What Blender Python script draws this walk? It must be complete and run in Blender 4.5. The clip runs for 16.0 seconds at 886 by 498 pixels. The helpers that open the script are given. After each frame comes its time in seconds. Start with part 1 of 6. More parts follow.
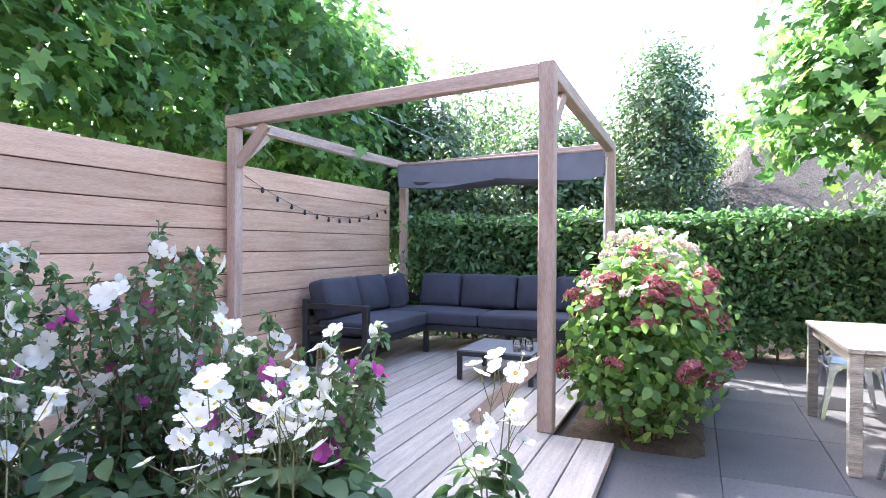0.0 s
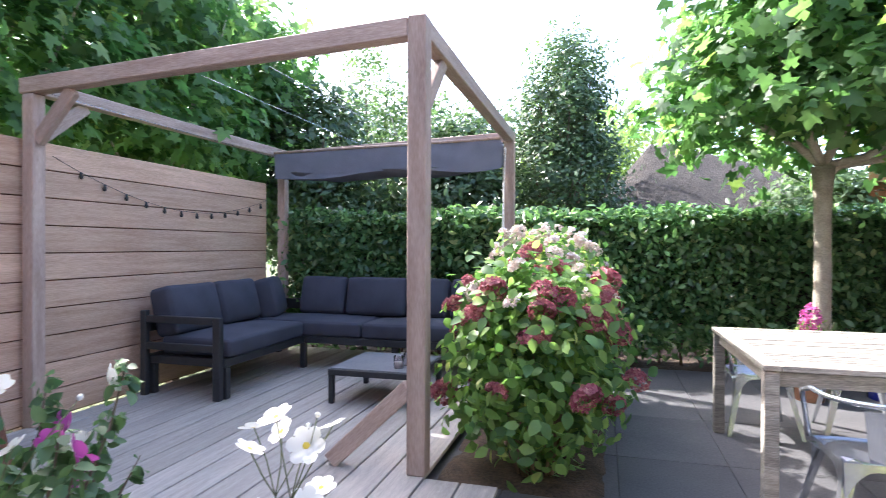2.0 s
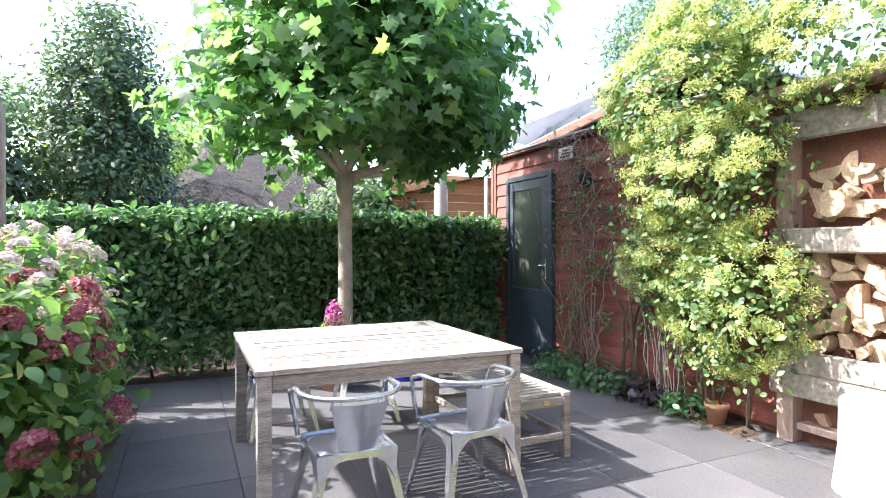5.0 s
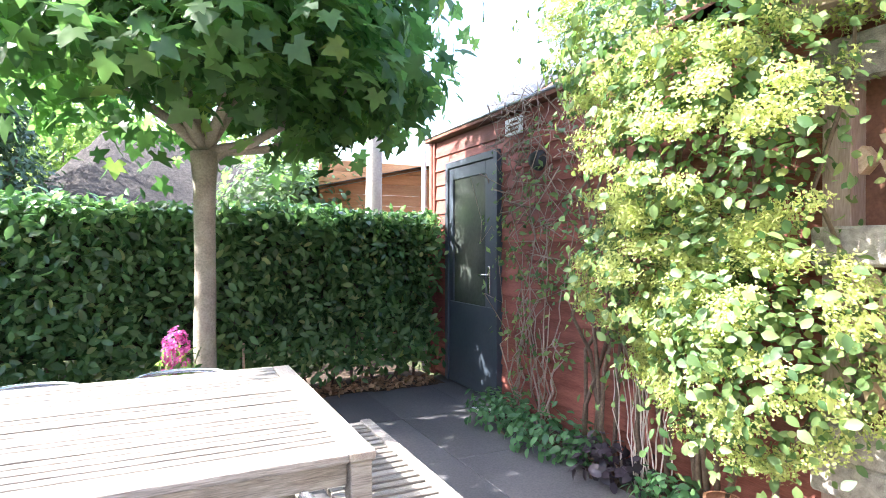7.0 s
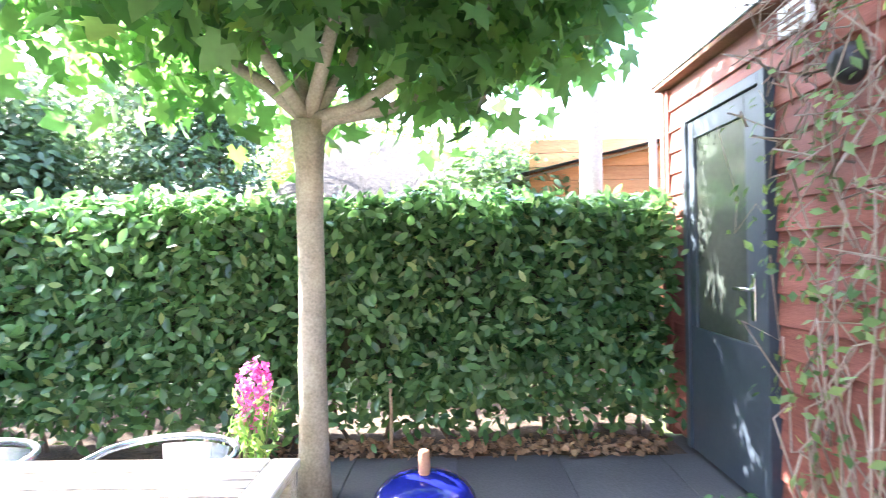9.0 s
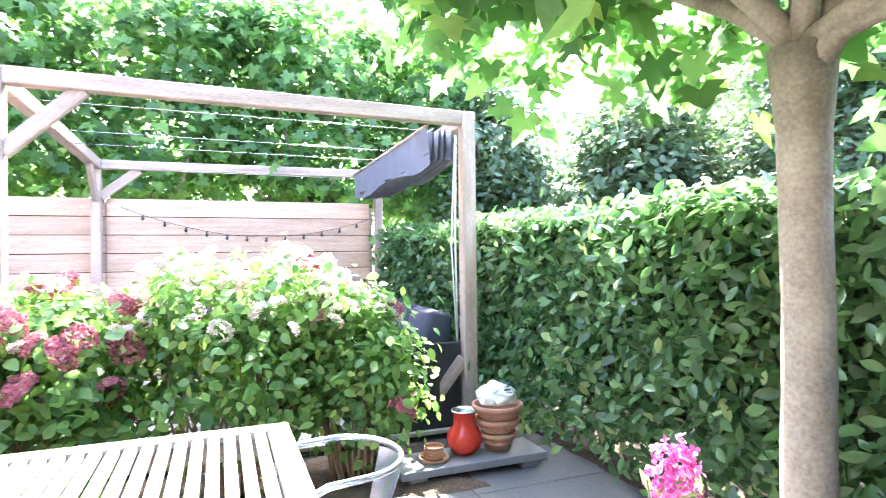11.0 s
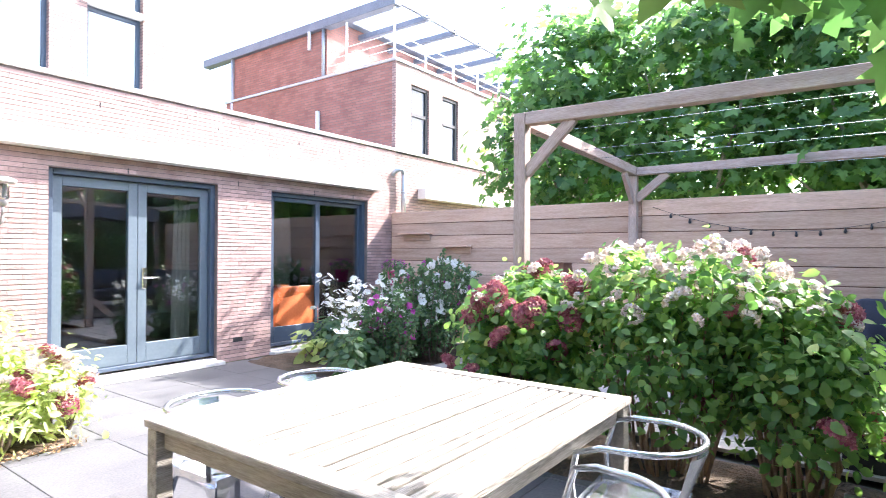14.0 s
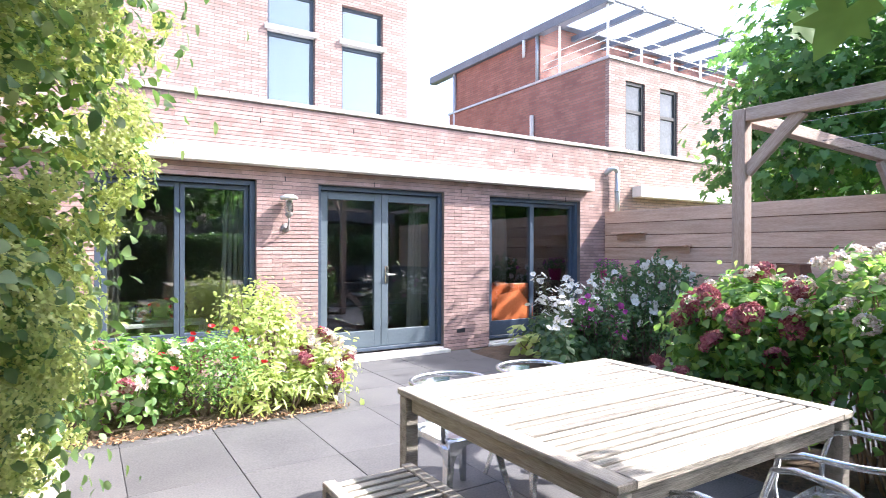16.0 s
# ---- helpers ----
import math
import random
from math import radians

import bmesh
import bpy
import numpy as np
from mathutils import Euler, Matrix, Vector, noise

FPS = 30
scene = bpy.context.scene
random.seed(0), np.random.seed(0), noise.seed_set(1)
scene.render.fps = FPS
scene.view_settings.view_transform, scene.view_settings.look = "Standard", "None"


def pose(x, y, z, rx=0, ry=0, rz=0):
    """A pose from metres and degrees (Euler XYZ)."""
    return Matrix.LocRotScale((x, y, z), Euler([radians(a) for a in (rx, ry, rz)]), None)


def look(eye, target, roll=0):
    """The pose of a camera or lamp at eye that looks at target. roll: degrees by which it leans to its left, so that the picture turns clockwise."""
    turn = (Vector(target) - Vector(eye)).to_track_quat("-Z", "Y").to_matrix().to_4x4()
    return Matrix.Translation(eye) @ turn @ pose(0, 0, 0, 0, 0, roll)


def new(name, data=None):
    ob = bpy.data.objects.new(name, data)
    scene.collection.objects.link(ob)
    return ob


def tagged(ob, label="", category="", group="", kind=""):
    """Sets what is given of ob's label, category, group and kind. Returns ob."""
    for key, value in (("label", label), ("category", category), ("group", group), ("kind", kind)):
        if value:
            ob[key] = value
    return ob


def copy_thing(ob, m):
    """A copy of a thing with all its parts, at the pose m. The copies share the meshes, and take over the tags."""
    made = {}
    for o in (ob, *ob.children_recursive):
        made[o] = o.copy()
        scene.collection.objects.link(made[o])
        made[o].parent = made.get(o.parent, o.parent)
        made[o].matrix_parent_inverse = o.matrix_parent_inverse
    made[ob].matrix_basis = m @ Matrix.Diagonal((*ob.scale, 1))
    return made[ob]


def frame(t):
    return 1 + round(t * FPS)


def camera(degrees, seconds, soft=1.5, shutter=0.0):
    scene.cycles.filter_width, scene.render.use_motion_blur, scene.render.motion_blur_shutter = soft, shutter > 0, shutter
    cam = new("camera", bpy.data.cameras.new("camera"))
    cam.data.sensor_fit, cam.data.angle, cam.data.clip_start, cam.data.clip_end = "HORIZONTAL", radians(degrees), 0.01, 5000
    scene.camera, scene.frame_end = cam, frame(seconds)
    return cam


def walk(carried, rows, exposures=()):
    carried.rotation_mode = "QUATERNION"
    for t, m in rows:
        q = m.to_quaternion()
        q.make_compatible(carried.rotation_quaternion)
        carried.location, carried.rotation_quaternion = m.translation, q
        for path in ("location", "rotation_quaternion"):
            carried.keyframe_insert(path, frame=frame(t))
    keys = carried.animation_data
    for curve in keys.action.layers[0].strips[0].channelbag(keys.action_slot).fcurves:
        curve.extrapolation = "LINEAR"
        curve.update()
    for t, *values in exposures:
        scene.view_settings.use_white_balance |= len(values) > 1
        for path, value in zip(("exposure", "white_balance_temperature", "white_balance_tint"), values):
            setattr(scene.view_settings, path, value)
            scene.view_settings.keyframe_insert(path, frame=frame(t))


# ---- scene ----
cam = camera(75.7, 16.0, soft=0.55, shutter=0.2)
PATH = [
    (0, (3.947, 2.129, 1.373), (3.14, 3.958, 1.36), 0.3),
    (0.5, (3.908, 2.403, 1.368), (3.104, 4.234, 1.354), 0.2),
    (1, (3.947, 2.691, 1.379), (3.141, 4.521, 1.366), 0.2),
    (1.5, (3.987, 2.88, 1.38), (3.201, 4.719, 1.366), 0.2),
    (2, (4.009, 3.005, 1.368), (3.468, 4.93, 1.356), 0.2),
    (2.5, (4.029, 3.056, 1.379), (3.88, 5.051, 1.362), 0.1),
    (3, (4.036, 3.029, 1.402), (4.227, 5.02, 1.382), 0.2),
    (3.5, (4.085, 3.016, 1.399), (4.519, 4.968, 1.383), 0.0),
    (4, (4.131, 3.057, 1.381), (4.752, 4.958, 1.372), -0.1),
    (4.5, (4.256, 3.123, 1.372), (5.007, 4.977, 1.364), -0.2),
    (5, (4.488, 3.283, 1.383), (5.307, 5.107, 1.374), -0.2),
    (5.2, (4.572, 3.367, 1.399), (5.41, 5.183, 1.385), 0.1),
    (7.3, (5.918, 4.702, 1.418), (6.794, 6.5, 1.407), -0.0),
    (7.5, (6.035, 4.833, 1.42), (6.901, 6.635, 1.404), -0.1),
    (8, (6.355, 5.183, 1.421), (7.062, 7.053, 1.408), -0.4),
    (8.5, (6.583, 5.574, 1.409), (7.003, 7.529, 1.4), -0.7),
    (9, (6.798, 5.945, 1.379), (6.761, 7.945, 1.388), -1.0),
    (9.5, (7.15, 6.34, 1.436), (6.34, 8.169, 1.422), -1.2),
    (10, (7.142, 6.784, 1.489), (5.869, 8.327, 1.463), -1.1),
    (10.2, (7.162, 6.901, 1.478), (5.738, 8.305, 1.461), -1.0),
    (12.3, (7.368, 8.059, 1.473), (5.388, 7.777, 1.485), -0.4),
    (12.5, (7.354, 8.12, 1.488), (5.392, 7.736, 1.494), -0.4),
    (13, (7.33, 8.306, 1.471), (5.443, 7.643, 1.481), -0.2),
    (13.5, (7.327, 8.449, 1.429), (5.576, 7.482, 1.449), 0.2),
    (14, (7.45, 8.512, 1.435), (5.841, 7.325, 1.448), 0.3),
    (14.5, (7.542, 8.561, 1.45), (6.044, 7.235, 1.457), 0.4),
    (15, (7.595, 8.628, 1.46), (6.221, 7.175, 1.463), 0.3),
    (15.5, (7.627, 8.752, 1.473), (6.42, 7.157, 1.473), 0.1),
    (16, (7.694, 8.816, 1.488), (6.628, 7.125, 1.485), 0.2),
]
walk(cam, [(t, look(eye, target, roll)) for t, eye, target, roll in PATH],
     [(0, 3.1, 6150, 15), (1.5, 2.8, 6150, 15), (2.5, 2.4, 6150, 15), (5, 2.5, 6150, 15), (7.5, 3.35, 6150, 15), (8.5, 4.0, 6150, 15), (9.0, 4.3, 6150, 15), (9.5, 4.65, 6150, 15), (10.2, 4.6, 6150, 15), (12.5, 3.6, 6150, 15), (14, 2.95, 6150, 15), (16, 2.35, 6150, 15)])

# ---- light ----
SUN_FROM = Vector((-0.70, 0.33, 0.75)).normalized()
world = bpy.data.worlds.new("sky")
scene.world = world
world.use_nodes = True
wn = world.node_tree.nodes
sky = wn.new("ShaderNodeTexSky")
sky.sky_type = "NISHITA"
sky.sun_disc = False
sky.sun_elevation = math.asin(SUN_FROM.z)
sky.sun_rotation = math.atan2(SUN_FROM.x, SUN_FROM.y)
sky.dust_density = 3.0
wn["Background"].inputs["Strength"].default_value = 0.15
world.node_tree.links.new(sky.outputs["Color"], wn["Background"].inputs["Color"])
sun_data = bpy.data.lights.new("sun", "SUN")
sun_data.energy = 3.0
sun_data.angle = radians(0.6)
sun_data.color = (1.0, 0.95, 0.87)
sun = new("sun", sun_data)
sun.matrix_world = look(SUN_FROM * 30, (0, 0, 0))

# ---- materials ----
def nodes_of(name):
    m = bpy.data.materials.new(name)
    m.use_nodes = True
    return m, m.node_tree.nodes, m.node_tree.links, m.node_tree.nodes["Principled BSDF"]


def mat(name, c1, c2, scale=3.0, rough=0.7, bump=0.2, metal=0.0, stretch=(1, 1, 1), rand=0.0, island=0.0, fine=10.0, spec=0.5, dist=0.01):
    """Two-scale noise between two base colours, with a fine bump."""
    m, n, l, p = nodes_of(name)
    tc, mp = n.new("ShaderNodeTexCoord"), n.new("ShaderNodeMapping")
    mp.inputs["Scale"].default_value = stretch
    l.new(tc.outputs["Object"], mp.inputs["Vector"])
    src = mp.outputs["Vector"]
    if rand:
        oi = n.new("ShaderNodeObjectInfo")
        mul = n.new("ShaderNodeVectorMath")
        mul.operation = "MULTIPLY_ADD"
        mul.inputs[1].default_value = (37, 23, 31)
        l.new(oi.outputs["Random"], mul.inputs[0])
        l.new(src, mul.inputs[2])
        src = mul.outputs["Vector"]
    a, b = n.new("ShaderNodeTexNoise"), n.new("ShaderNodeTexNoise")
    a.inputs["Scale"].default_value, b.inputs["Scale"].default_value = scale, scale * fine
    a.inputs["Detail"].default_value = b.inputs["Detail"].default_value = 6
    l.new(src, a.inputs["Vector"])
    l.new(src, b.inputs["Vector"])
    mixf = n.new("ShaderNodeMath")
    mixf.operation = "MULTIPLY_ADD"
    mixf.inputs[1].default_value = 0.5
    half = n.new("ShaderNodeMath")
    half.operation = "MULTIPLY"
    half.inputs[1].default_value = 0.5
    l.new(b.outputs["Fac"], half.inputs[0])
    l.new(a.outputs["Fac"], mixf.inputs[0])
    l.new(half.outputs[0], mixf.inputs[2])
    r = n.new("ShaderNodeValToRGB")
    r.color_ramp.elements[0].position, r.color_ramp.elements[1].position = 0.36, 0.64
    r.color_ramp.elements[0].color, r.color_ramp.elements[1].color = (*c1, 1), (*c2, 1)
    l.new(mixf.outputs[0], r.inputs["Fac"])
    col = r.outputs["Color"]
    for amount, node, out in ((rand, "ShaderNodeObjectInfo", "Random"), (island, "ShaderNodeNewGeometry", "Random Per Island")):
        if amount:
            g, hsv, mr = n.new(node), n.new("ShaderNodeHueSaturation"), n.new("ShaderNodeMapRange")
            mr.inputs["To Min"].default_value, mr.inputs["To Max"].default_value = 1 - amount, 1 + amount
            l.new(g.outputs[out], mr.inputs["Value"])
            l.new(mr.outputs["Result"], hsv.inputs["Value"])
            l.new(col, hsv.inputs["Color"])
            col = hsv.outputs["Color"]
    l.new(col, p.inputs["Base Color"])
    p.inputs["Roughness"].default_value, p.inputs["Metallic"].default_value = rough, metal
    p.inputs["Specular IOR Level"].default_value = spec
    if bump:
        bp = n.new("ShaderNodeBump")
        bp.inputs["Strength"].default_value, bp.inputs["Distance"].default_value = bump, dist
        l.new(mixf.outputs[0], bp.inputs["Height"])
        l.new(bp.outputs["Normal"], p.inputs["Normal"])
    return m


def leaf_mat(name, c1, c2, c3=None, rough=0.45, trans=0.3, tint=(0.95, 1.0, 0.7)):
    """Leaves or petals: colour by leaf, a glossy front and light shining through."""
    m, n, l, p = nodes_of(name)
    g, r = n.new("ShaderNodeNewGeometry"), n.new("ShaderNodeValToRGB")
    r.color_ramp.elements[0].color, r.color_ramp.elements[1].color = (*c1, 1), (*c2, 1)
    if c3:
        e = r.color_ramp.elements.new(0.93)
        e.color = (*c2, 1)
        r.color_ramp.elements[2].color = (*c3, 1)
    l.new(g.outputs["Random Per Island"], r.inputs["Fac"])
    tc, no = n.new("ShaderNodeTexCoord"), n.new("ShaderNodeTexNoise")
    no.inputs["Scale"].default_value = 14
    hsv, mr = n.new("ShaderNodeHueSaturation"), n.new("ShaderNodeMapRange")
    mr.inputs["To Min"].default_value, mr.inputs["To Max"].default_value = 0.7, 1.3
    l.new(tc.outputs["Object"], no.inputs["Vector"])
    l.new(no.outputs["Fac"], mr.inputs["Value"])
    l.new(mr.outputs["Result"], hsv.inputs["Value"])
    l.new(r.outputs["Color"], hsv.inputs["Color"])
    l.new(hsv.outputs["Color"], p.inputs["Base Color"])
    p.inputs["Roughness"].default_value = rough
    tr, mx, ti = n.new("ShaderNodeBsdfTranslucent"), n.new("ShaderNodeMixShader"), n.new("ShaderNodeMix")
    ti.data_type, ti.blend_type = "RGBA", "MULTIPLY"
    ti.inputs["Factor"].default_value = 1.0
    ti.inputs["B"].default_value = (2.0 * tint[0], 2.0 * tint[1], 2.0 * tint[2], 1)
    l.new(hsv.outputs["Color"], ti.inputs["A"])
    l.new(ti.outputs["Result"], tr.inputs["Color"])
    mx.inputs["Fac"].default_value = trans
    l.new(p.outputs[0], mx.inputs[1])
    l.new(tr.outputs[0], mx.inputs[2])
    l.new(mx.outputs[0], n["Material Output"].inputs["Surface"])
    return m


def brick_mat(name, c1, c2, mortar, w=0.23, h=0.05, gap=0.006):
    m, n, l, p = nodes_of(name)
    tc, sp, ad, co = n.new("ShaderNodeTexCoord"), n.new("ShaderNodeSeparateXYZ"), n.new("ShaderNodeMath"), n.new("ShaderNodeCombineXYZ")
    l.new(tc.outputs["Object"], sp.inputs[0])
    l.new(sp.outputs["X"], ad.inputs[0])
    l.new(sp.outputs["Y"], ad.inputs[1])
    l.new(ad.outputs[0], co.inputs["X"])
    l.new(sp.outputs["Z"], co.inputs["Y"])
    b = n.new("ShaderNodeTexBrick")
    b.inputs["Scale"].default_value = 1
    b.inputs["Brick Width"].default_value, b.inputs["Row Height"].default_value = w, h
    b.inputs["Mortar Size"].default_value, b.inputs["Mortar Smooth"].default_value = gap, 0.2
    b.inputs["Color1"].default_value, b.inputs["Color2"].default_value, b.inputs["Mortar"].default_value = (*c1, 1), (*c2, 1), (*mortar, 1)
    l.new(co.outputs[0], b.inputs["Vector"])
    no, hsv, mr = n.new("ShaderNodeTexNoise"), n.new("ShaderNodeHueSaturation"), n.new("ShaderNodeMapRange")
    no.inputs["Scale"].default_value, no.inputs["Detail"].default_value = 2.5, 8
    mr.inputs["To Min"].default_value, mr.inputs["To Max"].default_value = 0.6, 1.4
    l.new(tc.outputs["Object"], no.inputs["Vector"])
    l.new(no.outputs["Fac"], mr.inputs["Value"])
    l.new(mr.outputs["Result"], hsv.inputs["Value"])
    l.new(b.outputs["Color"], hsv.inputs["Color"])
    l.new(hsv.outputs["Color"], p.inputs["Base Color"])
    p.inputs["Roughness"].default_value = 0.85
    bp = n.new("ShaderNodeBump")
    bp.invert = True
    bp.inputs["Strength"].default_value, bp.inputs["Distance"].default_value = 0.8, 0.01
    l.new(b.outputs["Fac"], bp.inputs["Height"])
    l.new(bp.outputs["Normal"], p.inputs["Normal"])
    return m


def glass_mat(name, tint=(0.8, 0.85, 0.85), refl=0.12):
    m, n, l, p = nodes_of(name)
    t, g, mx, f = n.new("ShaderNodeBsdfTransparent"), n.new("ShaderNodeBsdfGlossy"), n.new("ShaderNodeMixShader"), n.new("ShaderNodeFresnel")
    t.inputs["Color"].default_value = (*tint, 1)
    g.inputs["Roughness"].default_value = 0.01
    f.inputs["IOR"].default_value = 1.6
    ad = n.new("ShaderNodeMath")
    ad.inputs[1].default_value = refl
    l.new(f.outputs[0], ad.inputs[0])
    l.new(ad.outputs[0], mx.inputs["Fac"])
    l.new(t.outputs[0], mx.inputs[1])
    l.new(g.outputs[0], mx.inputs[2])
    l.new(mx.outputs[0], n["Material Output"].inputs["Surface"])
    return m


M_timber = mat("grey_timber", (0.30, 0.21, 0.17), (0.50, 0.39, 0.33), 2.0, 0.8, 0.35, stretch=(8, 8, 1), rand=0.12)
M_timber_x = mat("grey_timber_crossbeam", (0.30, 0.21, 0.17), (0.50, 0.39, 0.33), 2.0, 0.8, 0.35, stretch=(1, 8, 8), rand=0.12)
M_deck = mat("deck_boards", (0.30, 0.27, 0.24), (0.48, 0.43, 0.38), 2.0, 0.8, 0.4, stretch=(14, 1, 1), rand=0.16)
M_teak = mat("weathered_teak", (0.15, 0.134, 0.11), (0.46, 0.42, 0.36), 2.0, 0.75, 0.6, stretch=(1, 14, 14), rand=0.34)
M_teak_y = mat("weathered_teak_rail", (0.21, 0.185, 0.15), (0.45, 0.405, 0.34), 2.0, 0.75, 0.5, stretch=(12, 1, 12), rand=0.2)
M_tile = mat("dark_paving", (0.064, 0.064, 0.069), (0.122, 0.12, 0.122), 1.3, 0.75, 0.15, rand=0.1, fine=60)
M_soil = mat("soil", (0.03, 0.022, 0.015), (0.12, 0.08, 0.05), 5, 0.95, 0.8, dist=0.04)
M_grass = mat("ground_cover", (0.05, 0.07, 0.02), (0.11, 0.13, 0.05), 1.0, 0.95, 0.6)
M_shed = mat("red_stained_boards", (0.19, 0.055, 0.04), (0.33, 0.115, 0.085), 2.0, 0.7, 0.4, stretch=(1, 1, 12), rand=0.18)
M_orange = mat("orange_boards", (0.42, 0.19, 0.08), (0.58, 0.30, 0.14), 2.0, 0.7, 0.3, stretch=(1, 1, 12), rand=0.12)
M_door = mat("blue_grey_paint", (0.105, 0.135, 0.16), (0.13, 0.165, 0.19), 3, 0.4, 0.05)
M_sheddoor = mat("slate_blue_door_paint", (0.045, 0.06, 0.078), (0.06, 0.078, 0.098), 3, 0.45, 0.08)
M_frame = mat("window_frame_paint", (0.05, 0.072, 0.105), (0.065, 0.092, 0.128), 3, 0.4, 0.05)
M_brick = brick_mat("brick", (0.27, 0.175, 0.155), (0.40, 0.285, 0.255), (0.16, 0.125, 0.115), h=0.05, gap=0.006)
M_mortar = mat("dark_mortar", (0.13, 0.10, 0.09), (0.21, 0.165, 0.15), 6, 0.9, 0.3)
M_brick_piece = mat("facade_brick", (0.285, 0.18, 0.163), (0.46, 0.325, 0.295), 5, 0.85, 0.35, rand=0.2, island=0.0, fine=40)
M_brick_rest = mat("facade_brickwork", (0.285, 0.18, 0.163), (0.46, 0.325, 0.295), 5, 0.85, 0.35, island=0.2, fine=40)
M_brick_nb = brick_mat("brick_neighbour", (0.28, 0.125, 0.105), (0.36, 0.175, 0.14), (0.22, 0.15, 0.13), h=0.055)
M_concrete = mat("pale_concrete", (0.58, 0.56, 0.52), (0.72, 0.70, 0.66), 2.0, 0.85, 0.15)
M_zinc = mat("zinc", (0.38, 0.41, 0.44), (0.5, 0.53, 0.56), 3, 0.45, 0.05, metal=0.6)
M_steel = mat("galvanised_steel", (0.48, 0.51, 0.55), (0.66, 0.69, 0.73), 9, 0.27, 0.05, metal=0.9)
M_chrome = mat("brushed_handle", (0.7, 0.7, 0.7), (0.8, 0.8, 0.8), 9, 0.22, 0.0, metal=1.0)
M_cloth = mat("charcoal_cloth", (0.035, 0.038, 0.055), (0.06, 0.064, 0.088), 4, 0.95, 0.3, fine=80)
M_awning = mat("awning_cloth", (0.13, 0.14, 0.18), (0.19, 0.2, 0.245), 4, 0.9, 0.3, fine=60)
M_black = mat("black_metal", (0.018, 0.019, 0.022), (0.03, 0.032, 0.036), 6, 0.45, 0.05)
M_thatch = mat("thatch", (0.035, 0.03, 0.027), (0.125, 0.108, 0.096), 4, 0.95, 1.0, stretch=(6, 6, 1.5), dist=0.08)
M_slateroof = mat("slate_roof", (0.09, 0.10, 0.115), (0.17, 0.18, 0.20), 6, 0.6, 0.5, stretch=(1, 1, 5), dist=0.02)
M_bluesteel = mat("slate_blue_steel", (0.13, 0.15, 0.19), (0.19, 0.215, 0.26), 3, 0.5, 0.05)
M_lampgrey = mat("weathered_grey_metal", (0.20, 0.19, 0.18), (0.32, 0.31, 0.30), 8, 0.5, 0.1, metal=0.4)
M_bark = mat("plane_bark", (0.24, 0.21, 0.16), (0.44, 0.40, 0.31), 7, 0.85, 0.4)
M_darkbark = mat("dark_bark", (0.10, 0.07, 0.05), (0.2, 0.15, 0.11), 8, 0.9, 0.6)
M_palebark = mat("pale_bark", (0.42, 0.36, 0.32), (0.62, 0.56, 0.5), 4, 0.85, 0.4)
M_log = mat("log_end", (0.38, 0.26, 0.155), (0.62, 0.48, 0.33), 8, 0.85, 0.3, rand=0.2)
M_terra = mat("terracotta", (0.36, 0.17, 0.10), (0.5, 0.28, 0.18), 7, 0.85, 0.2, rand=0.1)
M_red = mat("red_enamel", (0.55, 0.03, 0.02), (0.62, 0.05, 0.03), 4, 0.18, 0.0)
M_blue = mat("cobalt_enamel", (0.01, 0.015, 0.16), (0.015, 0.02, 0.24), 4, 0.1, 0.0)
M_rust = mat("rusty_steel", (0.13, 0.055, 0.035), (0.24, 0.11, 0.07), 6, 0.85, 0.3)
M_white = mat("white_plastic", (0.72, 0.72, 0.70), (0.8, 0.8, 0.78), 5, 0.5, 0.05)
M_plaster = mat("interior_plaster", (0.5, 0.48, 0.45), (0.58, 0.56, 0.53), 2, 0.9, 0.05)
M_floor_in = mat("interior_floor", (0.16, 0.10, 0.06), (0.24, 0.15, 0.09), 3, 0.5, 0.1, stretch=(1, 8, 1))
M_curtain = mat("linen_curtain", (0.55, 0.5, 0.43), (0.66, 0.61, 0.54), 3, 0.9, 0.2, stretch=(14, 14, 1))
M_orangecloth = mat("orange_leather", (0.50, 0.12, 0.03), (0.62, 0.18, 0.06), 4, 0.5, 0.1)
M_magenta = mat("magenta_pot", (0.55, 0.02, 0.18), (0.6, 0.04, 0.22), 4, 0.4, 0.0)
M_glass = glass_mat("window_glass")
M_nbpane = mat("neighbour_pane", (0.055, 0.065, 0.08), (0.10, 0.115, 0.135), 2, 0.12, 0.0)
# blue-white of the sky mirrored in the upper panes, as plain colour
M_sky_panel = mat("painted_sky_reflection", (0.74, 0.79, 0.84), (0.8, 0.84, 0.88), 2, 0.8, 0.02)
M_brass = mat("aged_brass", (0.45, 0.33, 0.14), (0.6, 0.46, 0.22), 8, 0.35, 0.05, metal=0.8)
M_cane = mat("hydrangea_cane", (0.20, 0.13, 0.075), (0.36, 0.25, 0.15), 9, 0.85, 0.2)
M_stem = mat("green_stem", (0.10, 0.13, 0.05), (0.2, 0.2, 0.1), 9, 0.8, 0.1)
M_fence_l = mat("larch_boards_long", (0.46, 0.29, 0.20), (0.68, 0.48, 0.36), 1.6, 0.75, 0.3, stretch=(14, 1, 14), rand=0.22)
M_smoked = mat("frosted_door_glass", (0.05, 0.062, 0.055), (0.085, 0.098, 0.085), 2.5, 0.14, 0.03, spec=0.7)
L_laurel = leaf_mat("laurel_leaf", (0.0314, 0.085, 0.0325), (0.157, 0.29, 0.119), (0.336, 0.41, 0.175), 0.26, 0.36)
L_plane = leaf_mat("plane_leaf", (0.047, 0.115, 0.0425), (0.14, 0.26, 0.0875), (0.235, 0.31, 0.0875), 0.42, 0.55)
